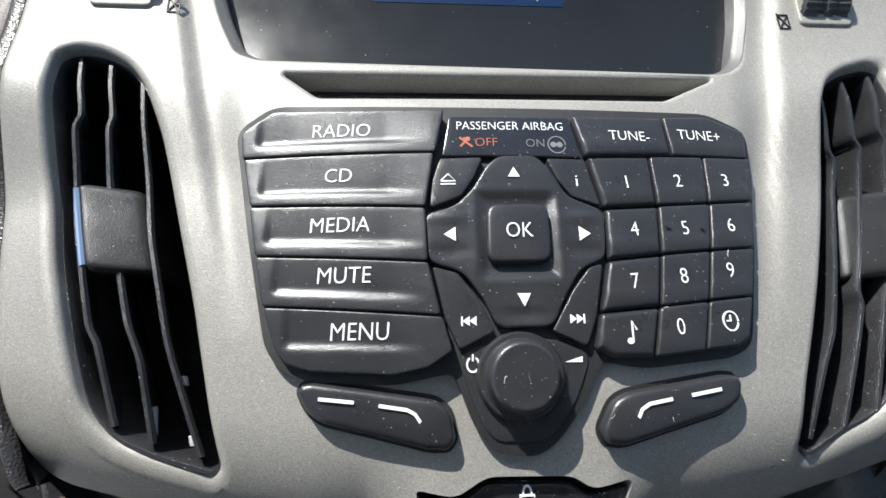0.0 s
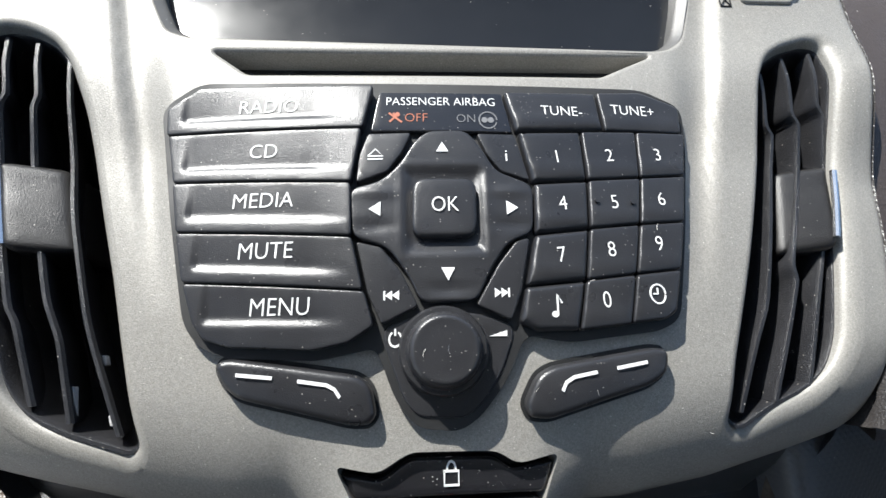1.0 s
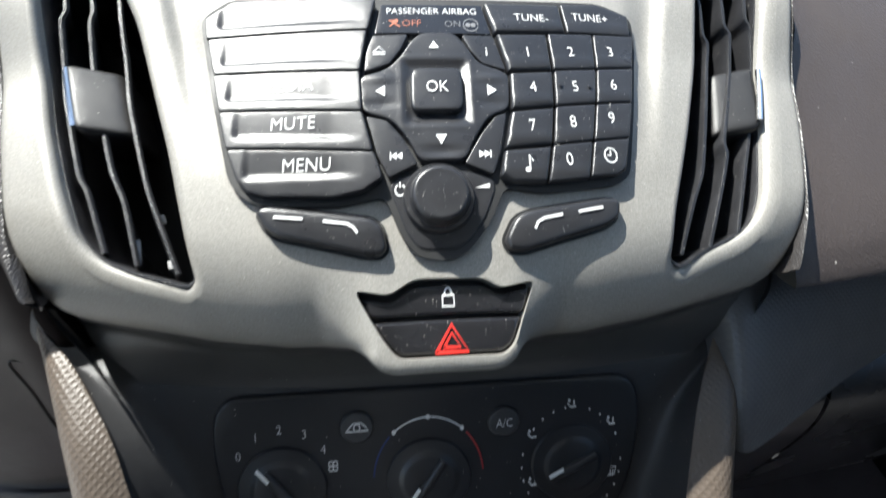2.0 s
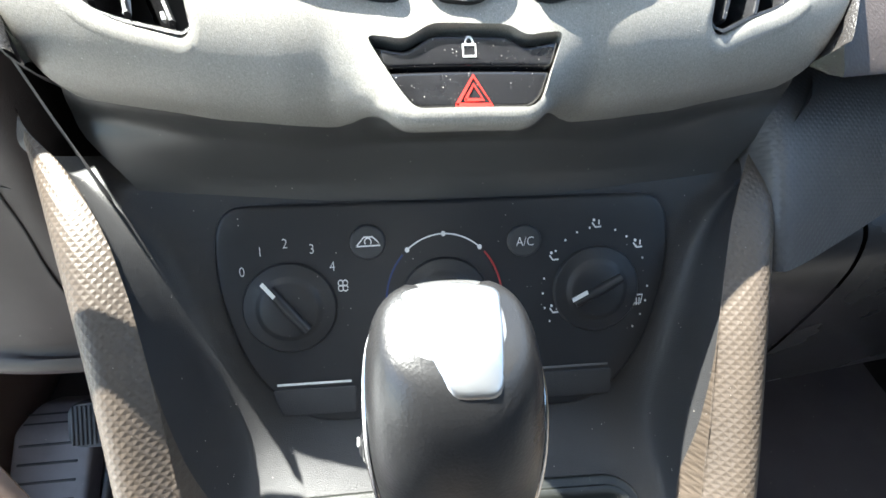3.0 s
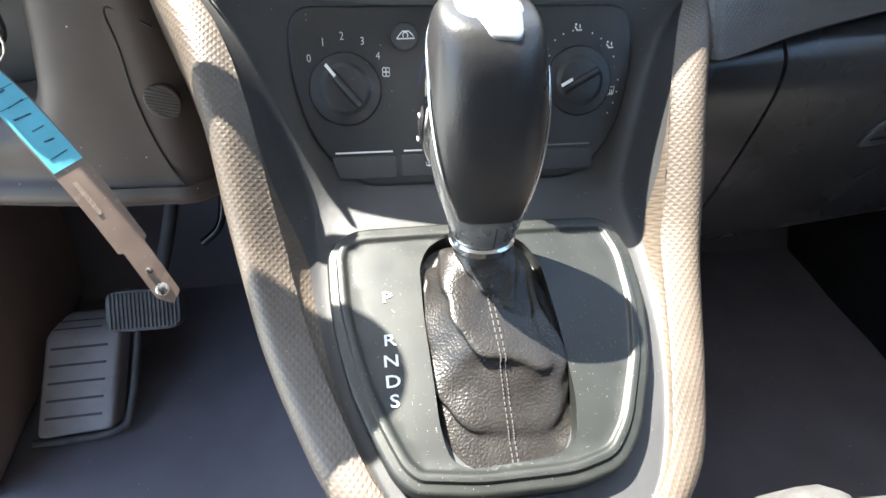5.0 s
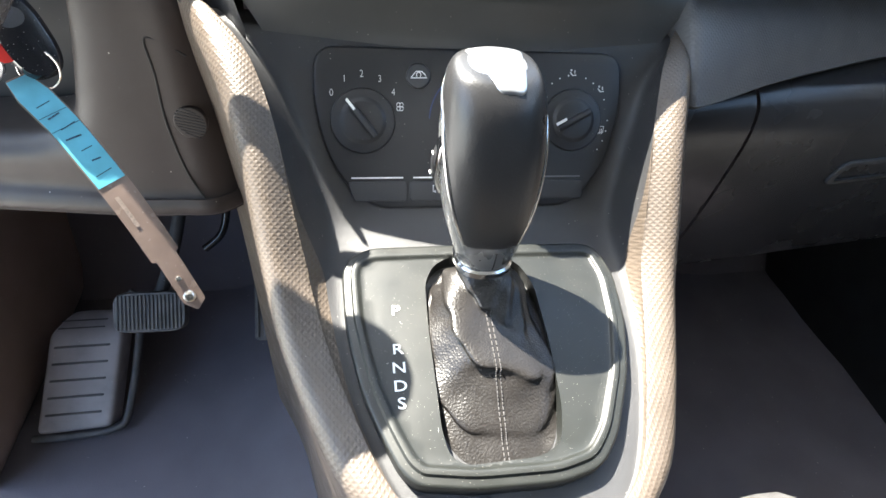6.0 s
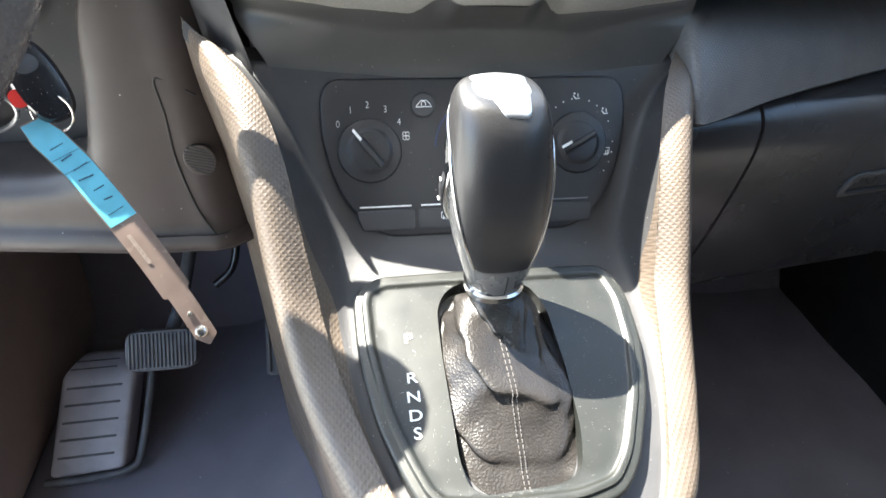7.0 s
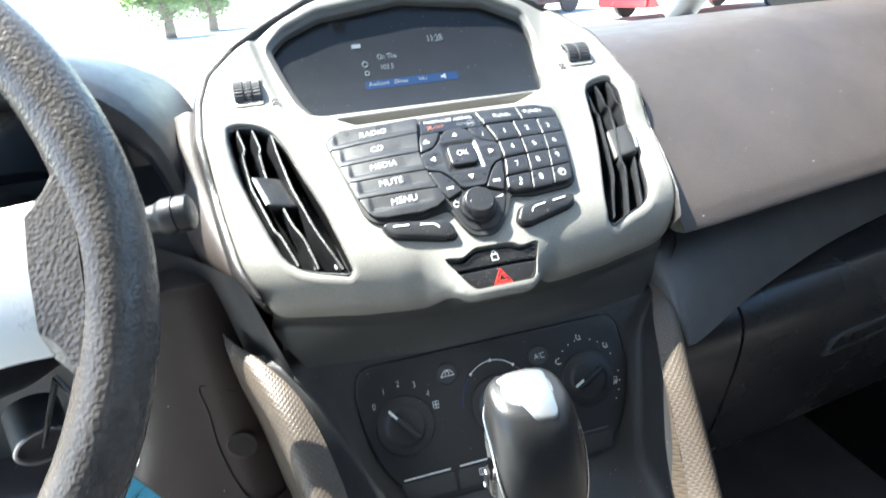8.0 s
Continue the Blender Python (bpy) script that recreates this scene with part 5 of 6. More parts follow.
# ---- driver's side ----
KNEE = ((-0.150, 0.620), (-0.185, 0.630), (-0.215, 0.630), (-0.242, 0.608), (-0.260, 0.540), (-0.275, 0.496), (-0.30, 0.478), (-0.36, 0.472), (-0.46, 0.472), (-0.58, 0.50), (-0.74, 0.55))
rows = []
for x, top in KNEE:
    y = max(0.0, -x - 0.25) * 0.12 + max(0.0, x + 0.187) * 0.9
    m = 0.428
    rows.append([(x, y + 0.06, top + 0.004), (x, y + 0.012, top + 0.004), (x, y, top - 0.004), (x, y - 0.006, (top + m) / 2 + 0.01), (x, y - 0.004, m + 0.012), (x, y - 0.010, m + 0.004), (x, y - 0.013, m - 0.004), (x, y - 0.006, m - 0.014), (x, y + 0.02, m - 0.018), (x, y + 0.22, m - 0.03)])
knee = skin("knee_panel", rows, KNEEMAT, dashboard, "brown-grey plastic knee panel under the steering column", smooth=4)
# seam between the knee panel and the console side, and the round grille
bm = bmesh.new()
tube(bm, catmull([(-0.186, -0.0050, 0.548), (-0.198, -0.0054, 0.556), (-0.2095, -0.0054, 0.559), (-0.2085, -0.0062, 0.535), (-0.2095, -0.0060, 0.497), (-0.204, -0.0052, 0.453), (-0.192, -0.0100, 0.4265)], 6), 0.0009, 6)
finish("seam", bm, DARK, knee)


def knee_surface(x, z, h=0.0):
    return Vector((x, -0.0078 - h, z))


grille = relief("speaker_grille", disc(-0.1924, 0.4995, 0.0115, 28, 0.0125), knee_surface, 0.0010, -0.004, KNEEMAT, knee, 0.0008, 0.004)
for k in range(9):
    z = 0.4995 + (k - 4) * 0.0025
    w = math.sqrt(max(0, 1 - ((k - 4) / 4.6) ** 2)) * 0.0102
    mark("slit", stroke([(-0.1924 - w, z + 0.0025), (-0.1924 + w, z - 0.0025)], 0.0011), knee_surface, 0.0013, DARK, grille)

cluster = thing("instrument_cluster", "black hooded instrument cluster behind the steering wheel", "instrument cluster")


def arch(y, hw, top, foot, e):
    pts = []
    for k in range(25):
        t = math.pi * k / 24
        cs, sn = math.cos(t), math.sin(t)
        pts.append((-0.36 + math.copysign(abs(cs) ** (2 / e), cs) * hw, y, foot + abs(sn) ** (2 / e) * (top - foot)))
    return pts


skin("hood", [arch(*a) for a in ((0.34, 0.150, 0.752, 0.66, 3), (0.22, 0.165, 0.780, 0.66, 3), (0.10, 0.174, 0.794, 0.655, 3), (0.058, 0.173, 0.792, 0.655, 3), (0.046, 0.170, 0.786, 0.655, 3), (0.045, 0.163, 0.772, 0.658, 3), (0.052, 0.158, 0.762, 0.66, 3), (0.16, 0.148, 0.752, 0.66, 3))], VENT, cluster)
bm = bmesh.new()
bm.faces.new([bm.verts.new(p) for p in arch(0.15, 0.150, 0.752, 0.63, 3)])
finish("lens", bm, GLASSY, cluster, "dark instrument lens")
skin("dash_top", [[(x, y, z) for x in (-0.74, -0.5, -0.3, -0.17, 0.0, 0.16)] for y, z in ((0.78, 0.700), (0.60, 0.718), (0.40, 0.735), (0.26, 0.740), (0.20, 0.70))], DASH, dashboard, smooth=3)
skin("driver_dash", [[(x, 0.30, 0.72), (x, 0.12, 0.68), (x, 0.07, 0.64), (x, 0.06, 0.56), (x, 0.08, 0.45)] for x in (-0.74, -0.5, -0.3, -0.175)], COVE, dashboard, smooth=3)

column = thing("steering_column", "black plastic steering column shroud with stalk and ignition lock", "steering column")
bm = bmesh.new()
box_loft(bm, [squircle((-0.362, y, z), X, Vector((0, 0, 1)), a, b, 32, 3.2) for y, z, a, b in ((-0.055, 0.662, 0.050, 0.050), (-0.045, 0.660, 0.058, 0.060), (0.02, 0.640, 0.066, 0.070), (0.12, 0.615, 0.070, 0.075))])
finish("shroud", bm, VENT, column)
bm = bmesh.new()
tube(bm, catmull([(-0.320, -0.010, 0.690), (-0.275, -0.026, 0.694), (-0.219, -0.037, 0.700), (-0.189, -0.0404, 0.7028)], 5), lambda t: 0.0078 - 0.0008 * t + 0.0022 * max(0, (t - 0.8) / 0.2), 20)
stalk = finish("wiper_stalk", bm, VENT, column, "black wiper stalk")
bm = bmesh.new()
tube(bm, [(-0.198 + 0.001 * k, -0.0399 - 0.00008 * k, 0.7022 + 0.00009 * k) for k in (8, 10.5, 12, 16, 18, 18.2, 19.2, 19.4, 23, 25.4, 26.4, 26.8)], lambda t: (0.0086, 0.0102, 0.0107, 0.0107, 0.0106, 0.0098, 0.0098, 0.0106, 0.0104, 0.0100, 0.0086, 0.004)[int(round(t * 11))], 24)
finish("stalk_cap", bm, VENT, stalk)
bm = bmesh.new()
tube(bm, [(-0.334, 0.027, 0.550), (-0.322, 0.001, 0.536)], 0.018, 24)
barrel = finish("ignition_lock", bm, VENT, column)
bm = bmesh.new()
c, d = Vector((-0.3215, 0.0, 0.5355)), Vector((0.42, -0.85, -0.3)).normalized()
u = d.orthogonal().normalized()
w = d.cross(u)
pts = [c + (u * math.cos(2 * math.pi * k / 32) + w * math.sin(2 * math.pi * k / 32)) * 0.0165 for k in range(33)]
tube(bm, pts, 0.0018, 8, False)
finish("lock_ring", bm, SATIN, barrel)

# steering wheel: spokes and hub
for sgn in (1, -1):
    bm = bmesh.new()
    prof = [(0.060, -0.046, 0.034), (0.085, -0.041, 0.032), (0.12, -0.037, 0.030), (0.148, -0.035, 0.030), (0.1595, -0.035, 0.031)]
    box_loft(bm, [[WC + X * (sgn * r) + WU * v + WN * n for v, n in ((a, 0.004), (a * 0.6, 0.010), (b * 0.6, 0.010), (b, 0.004), (b * 0.8, -0.008), (a * 0.8, -0.008))] for r, a, b in prof])
    # the spoke's glare is painted in through this lighter silver
    finish("spoke", bm, SPOKELIT, wheel, "silver spoke, its colour lightened to stand for sunlight")
    bm = bmesh.new()
    prof = [(0.1590, -0.036, 0.032), (0.164, -0.042, 0.038), (0.171, -0.058, 0.052), (0.178, -0.080, 0.072)]
    box_loft(bm, [[WC + X * (sgn * r) + WU * v + WN * n for v, n in ((a, 0.002), (a * 0.7, 0.013), (0, 0.015), (b * 0.7, 0.013), (b, 0.002), (b * 0.8, -0.010), (a * 0.8, -0.010))] for r, a, b in prof])
    finish("thumb_rest", bm, RIMHIDE, wheel)
bm = bmesh.new()
box_loft(bm, [squircle(WC + WN * n + WU * -0.005, X, WU, a, b, 48, 2.8) for n, a, b in ((-0.03, 0.055, 0.055), (-0.01, 0.078, 0.072), (0.01, 0.080, 0.074), (0.022, 0.074, 0.068), (0.028, 0.055, 0.05), (0.029, 0.02, 0.02))])
finish("airbag_cover", bm, LEATHER, wheel)
bm = bmesh.new()
box_loft(bm, [[WC + WU * -r + X * v + WN * n for v, n in ((-w, 0.004), (0, 0.010), (w, 0.004), (w * 0.8, -0.008), (-w * 0.8, -0.008))] for r, w in ((0.06, 0.04), (0.10, 0.030), (0.16, 0.034))])
finish("lower_spoke", bm, SILVER, wheel)

# ---- key and tag ----
key_thing = thing("ignition_key", "black remote car key with a red button in the lock", "car key")
KC = Vector((-0.2485, -0.066, 0.5835))
VIEW = (Vector((-0.082, -0.402, 0.704)) - KC).normalized()
LONG = Vector((0.32, -0.15, -0.93))
LONG = (LONG - VIEW * LONG.dot(VIEW)).normalized()
ACROSS = VIEW.cross(LONG)
bm = bmesh.new()
box_loft(bm, [squircle(KC + VIEW * n, ACROSS, LONG, a, b, 40, 2.7) for n, a, b in ((-0.007, 0.010, 0.019), (-0.005, 0.0125, 0.0225), (0.003, 0.0125, 0.0225), (0.006, 0.0105, 0.020), (0.0068, 0.006, 0.014))])
fob = finish("fob", bm, GLOSS, key_thing)
bm = bmesh.new()
box_loft(bm, [squircle(KC + VIEW * n - LONG * 0.010, ACROSS, LONG, 0.0062, 0.0048, 24, 2.2) for n in (0.005, 0.0072)])
finish("lock_button", bm, RUBBER, fob)
bm = bmesh.new()
box_loft(bm, [squircle(KC + VIEW * n + LONG * 0.004 - ACROSS * 0.0115, ACROSS, LONG, 0.0050, 0.0048, 24, 2.6) for n in (-0.002, 0.0045, 0.0052)])
finish("panic_button", bm, RED, fob, "red panic button")
bm = bmesh.new()
tube(bm, [KC - LONG * 0.018, KC - LONG * 0.032 + Vector((-0.015, 0.02, 0.0)), Vector((-0.3215, 0.0, 0.5355))], 0.002, 10)
finish("blade", bm, GLOSS, key_thing)
bm = bmesh.new()
rc = KC + LONG * 0.0165 + VIEW * 0.002 - ACROSS * 0.003
pts = [rc + (LONG * math.cos(2 * math.pi * k / 40) + (ACROSS * 0.86 + VIEW * 0.5) * math.sin(2 * math.pi * k / 40)) * 0.0108 for k in range(41)]
tube(bm, pts, 0.0006, 8, False)
finish("split_ring", bm, METAL, key_thing, "thin steel split ring")

tag = thing("key_tag", "clear plastic key tag strip with a blue paper insert", "key tag")
T0, T1 = Vector((-0.2535, -0.0755, 0.5665)), Vector((-0.1746, -0.1397, 0.4455))
TL = (T1 - T0).normalized()
TV = Vector((-0.082, -0.402, 0.704)) - (T0 + T1) / 2
TV = (TV - TL * TV.dot(TL)).normalized()
TW = TL.cross(TV)
TLEN = (T1 - T0).length


def tag_surface(a, b, h=0.0):
    """a across, b down the tag; it bows a little."""
    t = b / TLEN
    bow = 0.007 * math.sin(math.pi * t) - 0.004 * max(0, 0.2 - t) * 5
    return T0 + TL * b + TW * (a + bow * -0.6) + TV * (h + bow * 0.5)


relief("sleeve", rounded([(-0.0055, 0.0), (0.0055, 0.0), (0.0085, 0.012), (0.0085, 0.120), (0.0062, 0.1205), (0.0062, TLEN - 0.008), (0.001, TLEN), (-0.0062, TLEN - 0.004), (-0.0062, 0.1205), (-0.0085, 0.120), (-0.0085, 0.012)], 0.0015), tag_surface, 0.0006, -0.0006, TAGCLEAR, tag, 0, 0.004)
ins = relief("paper_insert", [(-0.0055, 0.001), (0.0055, 0.001), (0.0078, 0.012), (0.0078, 0.070), (-0.0078, 0.070), (-0.0078, 0.012)], tag_surface, 0.0010, 0.0006, TAGBLUE, tag, 0, 0.004, label="blue paper insert with faded handwriting")
random.seed(5)
for k in range(7):
    b = 0.018 + k * 0.0075
    mark("writing_bar", stroke([(-0.0045 + random.uniform(-0.001, 0.002), b), (0.001 + random.uniform(0, 0.004), b + random.uniform(-0.001, 0.001))], 0.0005 + 0.0004 * (k % 2)), tag_surface, 0.0013, INKDARK, ins)
for k in (0.0245, 0.0335):
    mark("ruled_line", stroke([(-0.0075, k), (0.0075, k)], 0.0003), tag_surface, 0.0012, INKDARK, ins)
mark("code_bar", stroke([(0.003, 0.078), (0.003, 0.098)], 0.0022), tag_surface, 0.0009, TAGINK, tag)
bm = bmesh.new()
for off, r in ((0.0, 0.0036), (-0.0125, 0.0018)):
    c = tag_surface(0.001, TLEN - 0.010 + off, 0)
    box_loft(bm, [[c + TV * n + (TL * math.cos(2 * math.pi * k / 20) + TW * math.sin(2 * math.pi * k / 20)) * q for k in range(20)] for n, q in ((0.0004, r), (0.0012, r), (0.0018, r * 0.75), (0.0019, r * 0.3))])
finish("rivet", bm, METAL, tag, "shiny metal snap rivet")

# ---- pedals ----
brake = thing("brake_pedal", "black rubber brake pedal pad with vertical ribs", "pedal")
BO, BU, BV = Vector((-0.3165, 0.0900, 0.1925)), X, Vector((0, 0.68, 0.73)).normalized()
BN = BU.cross(BV)
bm = bmesh.new()
box_loft(bm, [squircle(BO + BN * n, BU, BV, a, b, 48, 5) for n, a, b in ((-0.012, 0.037, 0.021), (-0.010, 0.0400, 0.0235), (0.002, 0.0405, 0.0240), (0.006, 0.039, 0.0225))])
finish("pad", bm, RUBBER, brake)
for k in range(17):
    bm = bmesh.new()
    x = -0.0345 + 0.0043 * k
    slab(bm, Matrix.Translation(BO + BN * 0.0055 + BU * x) @ Matrix((BU, BV, BN)).transposed().to_4x4(), 0.0024, 0.040, 0.004, 0.0008, 1)
    finish("rib", bm, RUBBER, brake)
bm = bmesh.new()
tube(bm, catmull([BO - BN * 0.012 + BV * 0.005, (-0.302, 0.145, 0.215), (-0.287, 0.22, 0.28), (-0.27, 0.30, 0.40)], 6), 0.008, 12)
finish("arm", bm, RUBBER, brake)

rest = thing("footrest", "black plastic footrest with five moulded grooves on the floor", "footrest")
RU, RV = X, Vector((0.12, 0.72, 0.69)).normalized()
RN = RU.cross(RV).normalized()


def rest_surface(a, b, h=0.0):
    roll = max(0.0, b - 0.122)
    return Vector((-0.4470, 0.0570, 0.0)) + RU * a + RV * (b - 0.35 * roll) + RN * (h - 7 * roll * roll)


o = rounded([(-0.0455, 0.0), (0.0455, 0.005), (0.0455, 0.135), (0.034, 0.180), (-0.030, 0.180), (-0.0455, 0.135)], 0.010)
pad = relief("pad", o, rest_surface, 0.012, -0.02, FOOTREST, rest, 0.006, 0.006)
for b in (0.024, 0.046, 0.068, 0.090, 0.112, 0.145, 0.160):
    groove = relief("groove", rounded([(-0.037, b), (0.031 if b < 0.12 else 0.02, b + 0.001), (0.031 if b < 0.12 else 0.02, b + 0.004), (-0.037, b + 0.003)], 0.0015), rest_surface, 0.0132, 0.008, RUBBER, pad, 0.0006, 0.008)
bm = bmesh.new()
tube(bm, catmull([(-0.496, 0.048, 0.004), (-0.448, 0.048, 0.004), (-0.394, 0.056, 0.006), (-0.382, 0.082, 0.022), (-0.371, 0.152, 0.085), (-0.372, 0.182, 0.113), (-0.384, 0.194, 0.123)], 6), 0.005, 10)
finish("edge_bead", bm, RUBBER, rest)

accel = thing("accelerator_pedal", "black ribbed accelerator pedal beside the console", "pedal")
bm = bmesh.new()
m = pose(-0.190, 0.155, 0.135, 45, 0, 0)
slab(bm, m, 0.046, 0.11, 0.010, 0.003, 2)
finish("pad", bm, RUBBER, accel)
for k in range(5):
    bm = bmesh.new()
    slab(bm, m @ pose(-0.018 + 0.009 * k, 0, 0.006), 0.003, 0.10, 0.004, 0.001, 1)
    finish("rib", bm, RUBBER, accel)
hose = thing("wiring_hose", "black rubber hose curving down in the footwell", "hose")
bm = bmesh.new()
tube(bm, catmull([(-0.262, 0.32, 0.25), (-0.262, 0.31, 0.19), (-0.272, 0.29, 0.145), (-0.300, 0.28, 0.12)], 6), 0.006, 12)
finish("tube", bm, GLOSS, hose)

# ---- seats ----
def seat(x0, name, back=0.0):
    s = thing(name, "grey woven cloth front seat with raised bolsters", "car seat", "front seats")
    bm = bmesh.new()
    rows = []
    for y in (back - 0.24, back - 0.26, back - 0.32, back - 0.45, back - 0.60, back - 0.72):
        f = max(0, (back - 0.26 - y)) * 0.12
        drop = 0.05 if y > back - 0.25 else 0.0
        rows.append([(x0 + dx, y, z - drop - f) for dx, z in ((-0.26, 0.12), (-0.265, 0.27), (-0.255, 0.345), (-0.21, 0.362), (-0.16, 0.325), (0, 0.318), (0.16, 0.325), (0.21, 0.35), (0.255, 0.335), (0.265, 0.27), (0.26, 0.12))])
    skin("cushion", rows, SEATCLOTH, s, smooth=3)
    rows = []
    for t in (0, 0.1, 0.5, 0.9, 1.0):
        z, y = 0.28 + 0.62 * t, back - 0.70 - 0.20 * t
        k = 1 - 0.25 * t
        rows.append([(x0 + dx * k, y + dy, z) for dx, dy in ((-0.25, -0.12), (-0.26, -0.02), (-0.22, 0.05), (-0.15, 0.0), (0, -0.01), (0.15, 0.0), (0.22, 0.05), (0.26, -0.02), (0.25, -0.12))])
    skin("backrest", rows, SEATCLOTH, s, smooth=3)
    bm = bmesh.new()
    slab(bm, pose(x0, back - 0.95, 1.02, -10, 0, 0), 0.26, 0.10, 0.18, 0.04, 4)
    finish("headrest", bm, SEATCLOTH, s)
    return s


seat(0.42, "passenger_seat", 0.0)
seat(-0.42, "driver_seat", -0.14)

# ---- van shell ----
door = thing("door_1", "dark grey passenger door with a side window", "car door", kind="structure")
bm = bmesh.new()
slab(bm, pose(0.775, -0.40, 0.42), 0.07, 1.9, 0.98, 0.02, 3)
finish("panel", bm, DOORTRIM, door)
bm = bmesh.new()
slab(bm, pose(0.745, -0.42, 1.14, 0, -8, 0), 0.005, 1.0, 0.50, 0.001, 1)
g = finish("pane", bm, GLASS, door)
g.visible_shadow = False
hinge = thing("hinge_pillar", "grey painted hinge pillar beside the driver footwell", "pillar")
bm = bmesh.new()
slab(bm, pose(-0.68, 0.41, 0.36), 0.20, 0.70, 0.82, 0.03, 3)
finish("cover", bm, CABIN, hinge)
sill = thing("sill", "grey door sill below the open driver door", "sill", kind="structure")
bm = bmesh.new()
slab(bm, pose(-0.70, -0.40, -0.02), 0.16, 1.9, 0.14, 0.03, 3)
finish("step", bm, CABIN, sill)
for sgn in (-1, 1):
    p = thing("rear_pillar", "light grey pillar behind the front seats", "pillar", "door pillars")
    bm = bmesh.new()
    slab(bm, pose(sgn * 0.735, -1.15, 0.68, 0, sgn * -3, 0), 0.06, 0.36, 1.45, 0.015, 2)
    finish("cover", bm, CABIN, p)
roof = thing("roof", "light grey headlining over the cabin", "roof", kind="structure")
bm = bmesh.new()
slab(bm, pose(0, -0.72, 1.42), 1.5, 1.30, 0.05, 0.02, 3)
finish("headlining", bm, CABIN, roof)
bulk = thing("wall_rear", "dark grey rear cabin wall", "wall", kind="structure")
bm = bmesh.new()
slab(bm, pose(0, -1.35, 0.68), 1.6, 0.05, 1.5, 0.01, 2)
finish("panel", bm, DOORTRIM, bulk)
fire = thing("wall_front", "dark front bulkhead below the dashboard", "wall", kind="structure")
bm = bmesh.new()
slab(bm, pose(0, 0.72, 0.29), 1.56, 0.06, 0.72, 0.01, 2)
finish("panel", bm, DARK, fire)
kick = thing("kick_panel", "brown-grey plastic side panel in the driver footwell", "trim panel")
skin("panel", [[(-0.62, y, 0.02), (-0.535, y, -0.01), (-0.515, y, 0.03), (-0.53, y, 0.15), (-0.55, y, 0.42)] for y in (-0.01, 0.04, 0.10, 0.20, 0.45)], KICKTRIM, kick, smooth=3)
bm = bmesh.new()
tube(bm, catmull([(-0.512, -0.012, 0.028), (-0.517, -0.012, 0.09), (-0.526, -0.012, 0.16), (-0.538, -0.012, 0.28), (-0.550, -0.012, 0.42)], 6), 0.008, 12)
finish("edge_seal", bm, RUBBER, kick, "black rubber seal along the panel edge")
for sgn in (-1, 1):
    p = thing("pillar", "light grey windscreen pillar", "pillar", "windscreen pillars")
    bm = bmesh.new()
    box_loft(bm, [squircle(c, X, Vector((0, 0.7, 0.7)), 0.035, 0.055, 24, 3) for c in ((sgn * 0.735, 0.80, 0.72), (sgn * 0.70, 0.45, 1.02), (sgn * 0.66, -0.04, 1.40))])
    finish("cover", bm, CABIN, p)
screen_glass = thing("window_1", "clear sloping windscreen above the dashboard", "windscreen", kind="structure")
wind = skin("pane", [[(sx * w, y, z) for sx in (-1, -0.5, 0, 0.5, 1)] for y, z, w in ((0.86, 0.755, 0.73), (0.45, 1.04, 0.69), (-0.06, 1.395, 0.64))], GLASS, screen_glass, thick=0.004, smooth=2)
wind.visible_shadow = False

# ---- outside ----
bm = bmesh.new()
bmesh.ops.create_grid(bm, x_segments=24, y_segments=24, size=400, matrix=Matrix.Translation((0, 0, -0.45)))
tagged(finish("ground", bm, ASPHALT), "sunlit pale asphalt car park", "ground", kind="structure")


def parked_car(name, label, at, paint, long=4.6, tall=1.5):
    c = thing(name, label, "car", "parked cars")
    bm = bmesh.new()
    h = tall
    side = ((-0.5, 0.28, 0.30), (-0.49, 0.30, 0.75), (-0.36, 0.30, 0.92), (-0.30, 0.30, 0.95), (-0.15, 0.28, h * 0.97), (0.15, 0.28, h), (0.32, 0.28, h * 0.93), (0.42, 0.30, 0.95), (0.5, 0.30, 0.85), (0.5, 0.28, 0.30))
    rings = []
    for wy in (-0.9, -0.82, 0.82, 0.9):
        rings.append([at @ Vector((fx * long, wy * (0.97 if z > 1 else 1), z)) for fx, _, z in side])
    box_loft(bm, rings)
    bmesh.ops.bevel(bm, geom=bm.edges[:], offset=0.05, segments=2, affect="EDGES", clamp_overlap=True)
    finish("body", bm, paint, c)
    for s in (-1, 1):
        bm = bmesh.new()
        slab(bm, at @ pose(0.02 * long, s * 0.885, h * 0.80), long * 0.52, 0.05, h * 0.22, 0.02, 2)
        finish("window", bm, GLASSY, c)
        for fx in (-0.32, 0.33):
            bm = bmesh.new()
            tube(bm, [at @ Vector((fx * long, s * 0.80, 0.33)), at @ Vector((fx * long, s * 0.93, 0.33))], 0.33, 24)
            finish("wheel", bm, RUBBER, c)
    return c


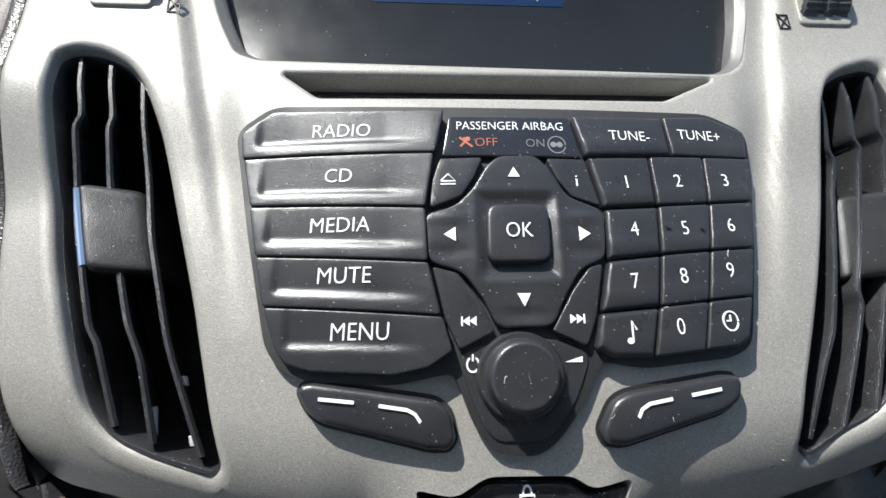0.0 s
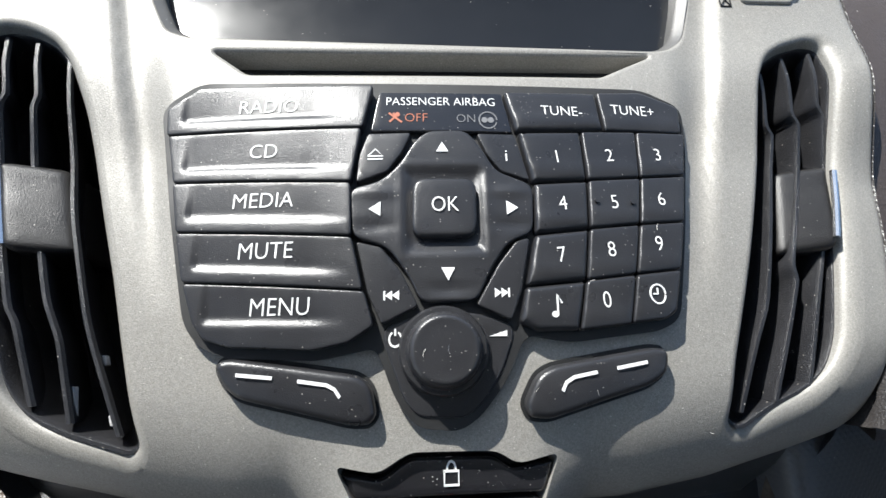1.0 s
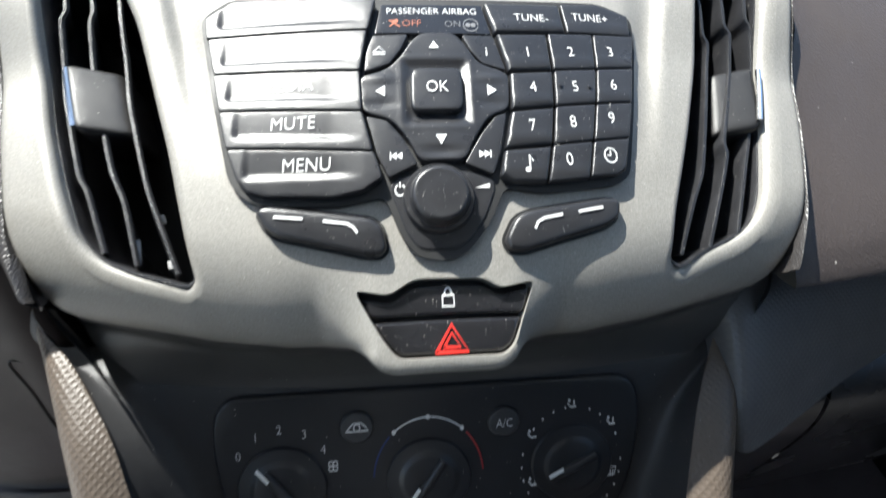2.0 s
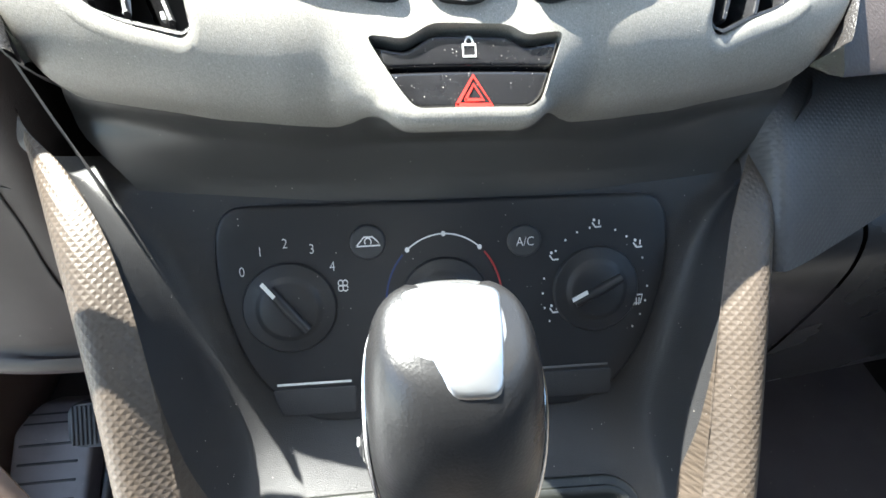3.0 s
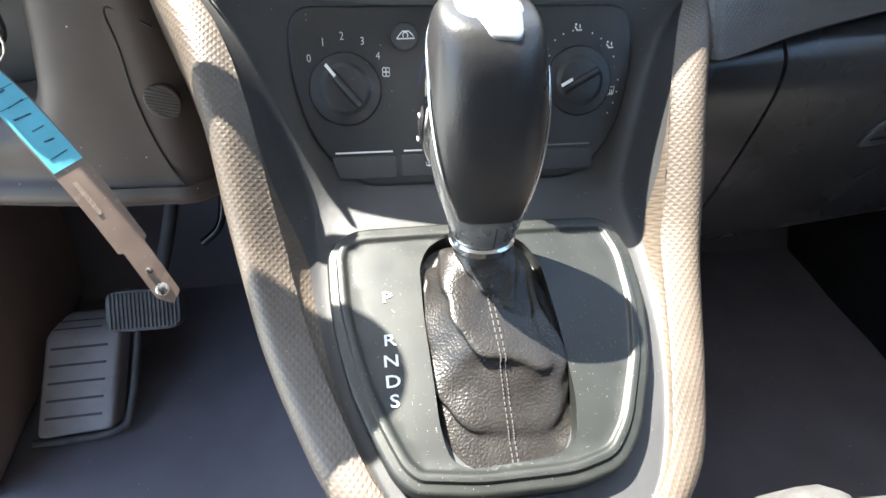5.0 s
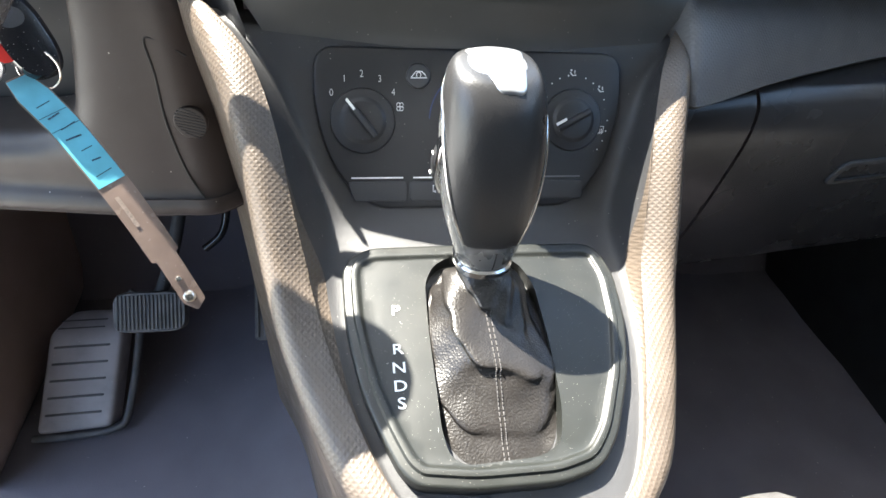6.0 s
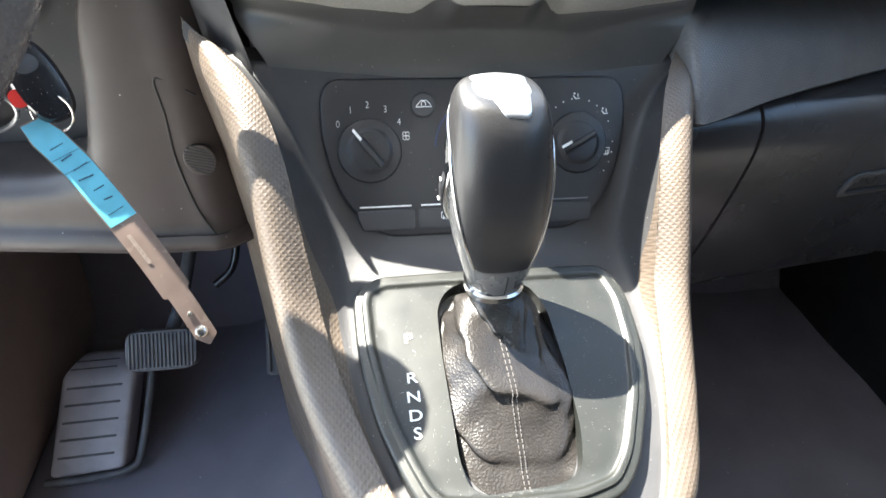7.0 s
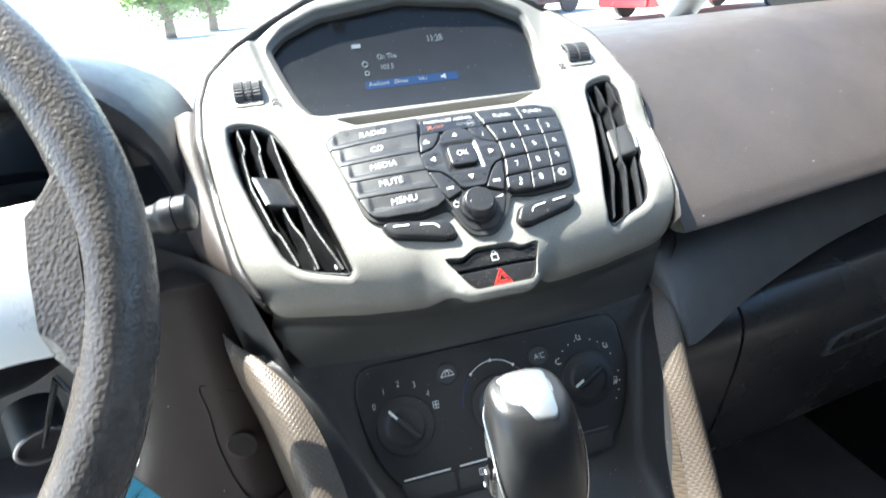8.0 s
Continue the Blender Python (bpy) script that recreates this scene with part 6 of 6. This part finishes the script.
def tree(at, height, seed):
    t = thing("tree", "bright green leafy tree beyond the car park", "tree")
    rnd = random.Random(seed)
    bm = bmesh.new()
    tube(bm, [at, at + Vector((0.1, 0, height * 0.3)), at + Vector((0.0, 0.1, height * 0.6))], lambda q: 0.22 - 0.14 * q, 10)
    for k in range(7):
        a = k * 2.4
        tube(bm, [at + Vector((0, 0, height * (0.25 + 0.05 * k))), at + Vector((math.cos(a) * 0.9, math.sin(a) * 0.9, height * (0.4 + 0.06 * k)))], lambda q: 0.09 - 0.06 * q, 6)
    finish("trunk", bm, BARK, t)
    verts, faces = [], []
    for k in range(5200):
        a, b, r = rnd.uniform(0, 6.283), rnd.uniform(-1, 1), rnd.random() ** 0.4
        clump = 1 + 0.3 * math.sin(3 * a + 4 * b) + 0.2 * math.sin(7 * a - 3 * b)
        p = at + Vector((math.cos(a) * math.sqrt(1 - b * b) * height * 0.42 * r * clump, math.sin(a) * math.sqrt(1 - b * b) * height * 0.42 * r * clump, height * 0.62 + b * height * 0.40 * r * clump))
        u = Vector((rnd.gauss(0, 1), rnd.gauss(0, 1), rnd.gauss(0, 1))).normalized()
        w = u.orthogonal().normalized()
        s = rnd.uniform(0.05, 0.11)
        i = len(verts)
        verts += [p - u * s, p + w * s * 0.5, p + u * s, p - w * s * 0.5]
        faces.append((i, i + 1, i + 2, i + 3))
    me = bpy.data.meshes.new("crown")
    me.from_pydata(verts, [], faces)
    me.materials.append(LEAF)
    c = new("crown", me)
    c.parent = t
    return t


tree(Vector((-4.3, 24.0, -0.45)), 2.9, 3)
tree(Vector((-3.0, 26.5, -0.45)), 2.6, 8)
parked_car("red_car", "shiny red parked car in bright sunlight", pose(10.0, 12.75, -0.45, 0, 0, 8), REDPAINT, 4.8, 1.45)
parked_car("dark_car", "dark grey parked car in bright sunlight", pose(6.9, 17.5, -0.45, 0, 0, 10), DARKPAINT)
parked_car("white_van", "white parked van in bright sunlight", pose(-9.5, 14.0, -0.45, 0, 0, -12), WHITEPAINT, 5.0, 1.9)


# ---- lint and dust ----
from mathutils.bvhtree import BVHTree
rnd = random.Random(11)
lint_verts, lint_faces = [], []


def settle(targets, count, hairs, lo, hi, small, large):
    """Specks and fibres lying on the given parts within a stretch of the plan."""
    verts, faces = [], []
    for ob in targets:
        o = len(verts)
        verts += [v.co.copy() for v in ob.data.vertices]
        faces += [[i + o for i in p.vertices] for p in ob.data.polygons]
    tree_ = BVHTree.FromPolygons(verts, faces)
    for k in range(count + hairs):
        x, y = rnd.uniform(lo[0], hi[0]), rnd.uniform(lo[1], hi[1])
        p, n, i, d = tree_.ray_cast(Vector((x, y, 0.9)), Vector((0, 0, -1)))
        if p is None or abs(n.z) < 0.5:
            continue
        n = n if n.z > 0 else -n
        u = n.orthogonal().normalized()
        w = n.cross(u)
        a = rnd.uniform(0, 6.283)
        u, w = u * math.cos(a) + w * math.sin(a), w * math.cos(a) - u * math.sin(a)
        o = len(lint_verts)
        if k < count:
            r = small + (large - small) * rnd.random() ** 3
            m = 5
            for q in range(m):
                b = 6.283 * q / m
                lint_verts.append(p + (u * math.cos(b) * rnd.uniform(0.6, 1.5) + w * math.sin(b)) * r + n * 0.0001)
            lint_verts.append(p + n * (0.0001 + r * 0.7))
            lint_faces.extend([(o + q, o + (q + 1) % m, o + m) for q in range(m)])
        else:
            c = rnd.uniform(-500, 500)
            length, wd = rnd.uniform(0.0010, 0.0026), 0.00004
            q0 = p.copy()
            h = 0.0
            for q in range(7):
                dirn = u * math.cos(h) + w * math.sin(h)
                nn = w * math.cos(h) - u * math.sin(h)
                lint_verts.extend([q0 + nn * wd + n * 0.00015, q0 - nn * wd + n * 0.00025])
                q0 = q0 + dirn * length / 6
                h += c * length / 6
            lint_faces.extend([(o + 2 * q, o + 2 * q + 1, o + 2 * q + 3, o + 2 * q + 2) for q in range(6)])


settle([o for o in keypad.children if o.type == "MESH"], 420, 16, (-0.09, -0.055), (0.09, 0.045), 0.00003, 0.00009)
settle([o for o in switch.children if o.type == "MESH" and o.name != "surround"], 150, 3, (-0.03, -0.082), (0.035, -0.056), 0.00003, 0.00008)
settle([o for o in center_fascia.children if o.name.startswith("panel")], 420, 30, (-0.17, -0.07), (0.17, 0.06), 0.00006, 0.00020)
settle([bezel], 620, 14, (-0.085, -0.27), (0.085, -0.13), 0.00003, 0.00008)
settle([o for o in center_fascia.children if o.name.startswith("vent_h")], 60, 0, (-0.14, -0.06), (-0.09, -0.02), 0.0002, 0.0009)
me = bpy.data.meshes.new("lint")
me.from_pydata(lint_verts, [], lint_faces)
me.materials.append(LINT)
tagged(new("lint", me), "pale dust specks and fibres lying on the panels", "dust", kind="stuff")
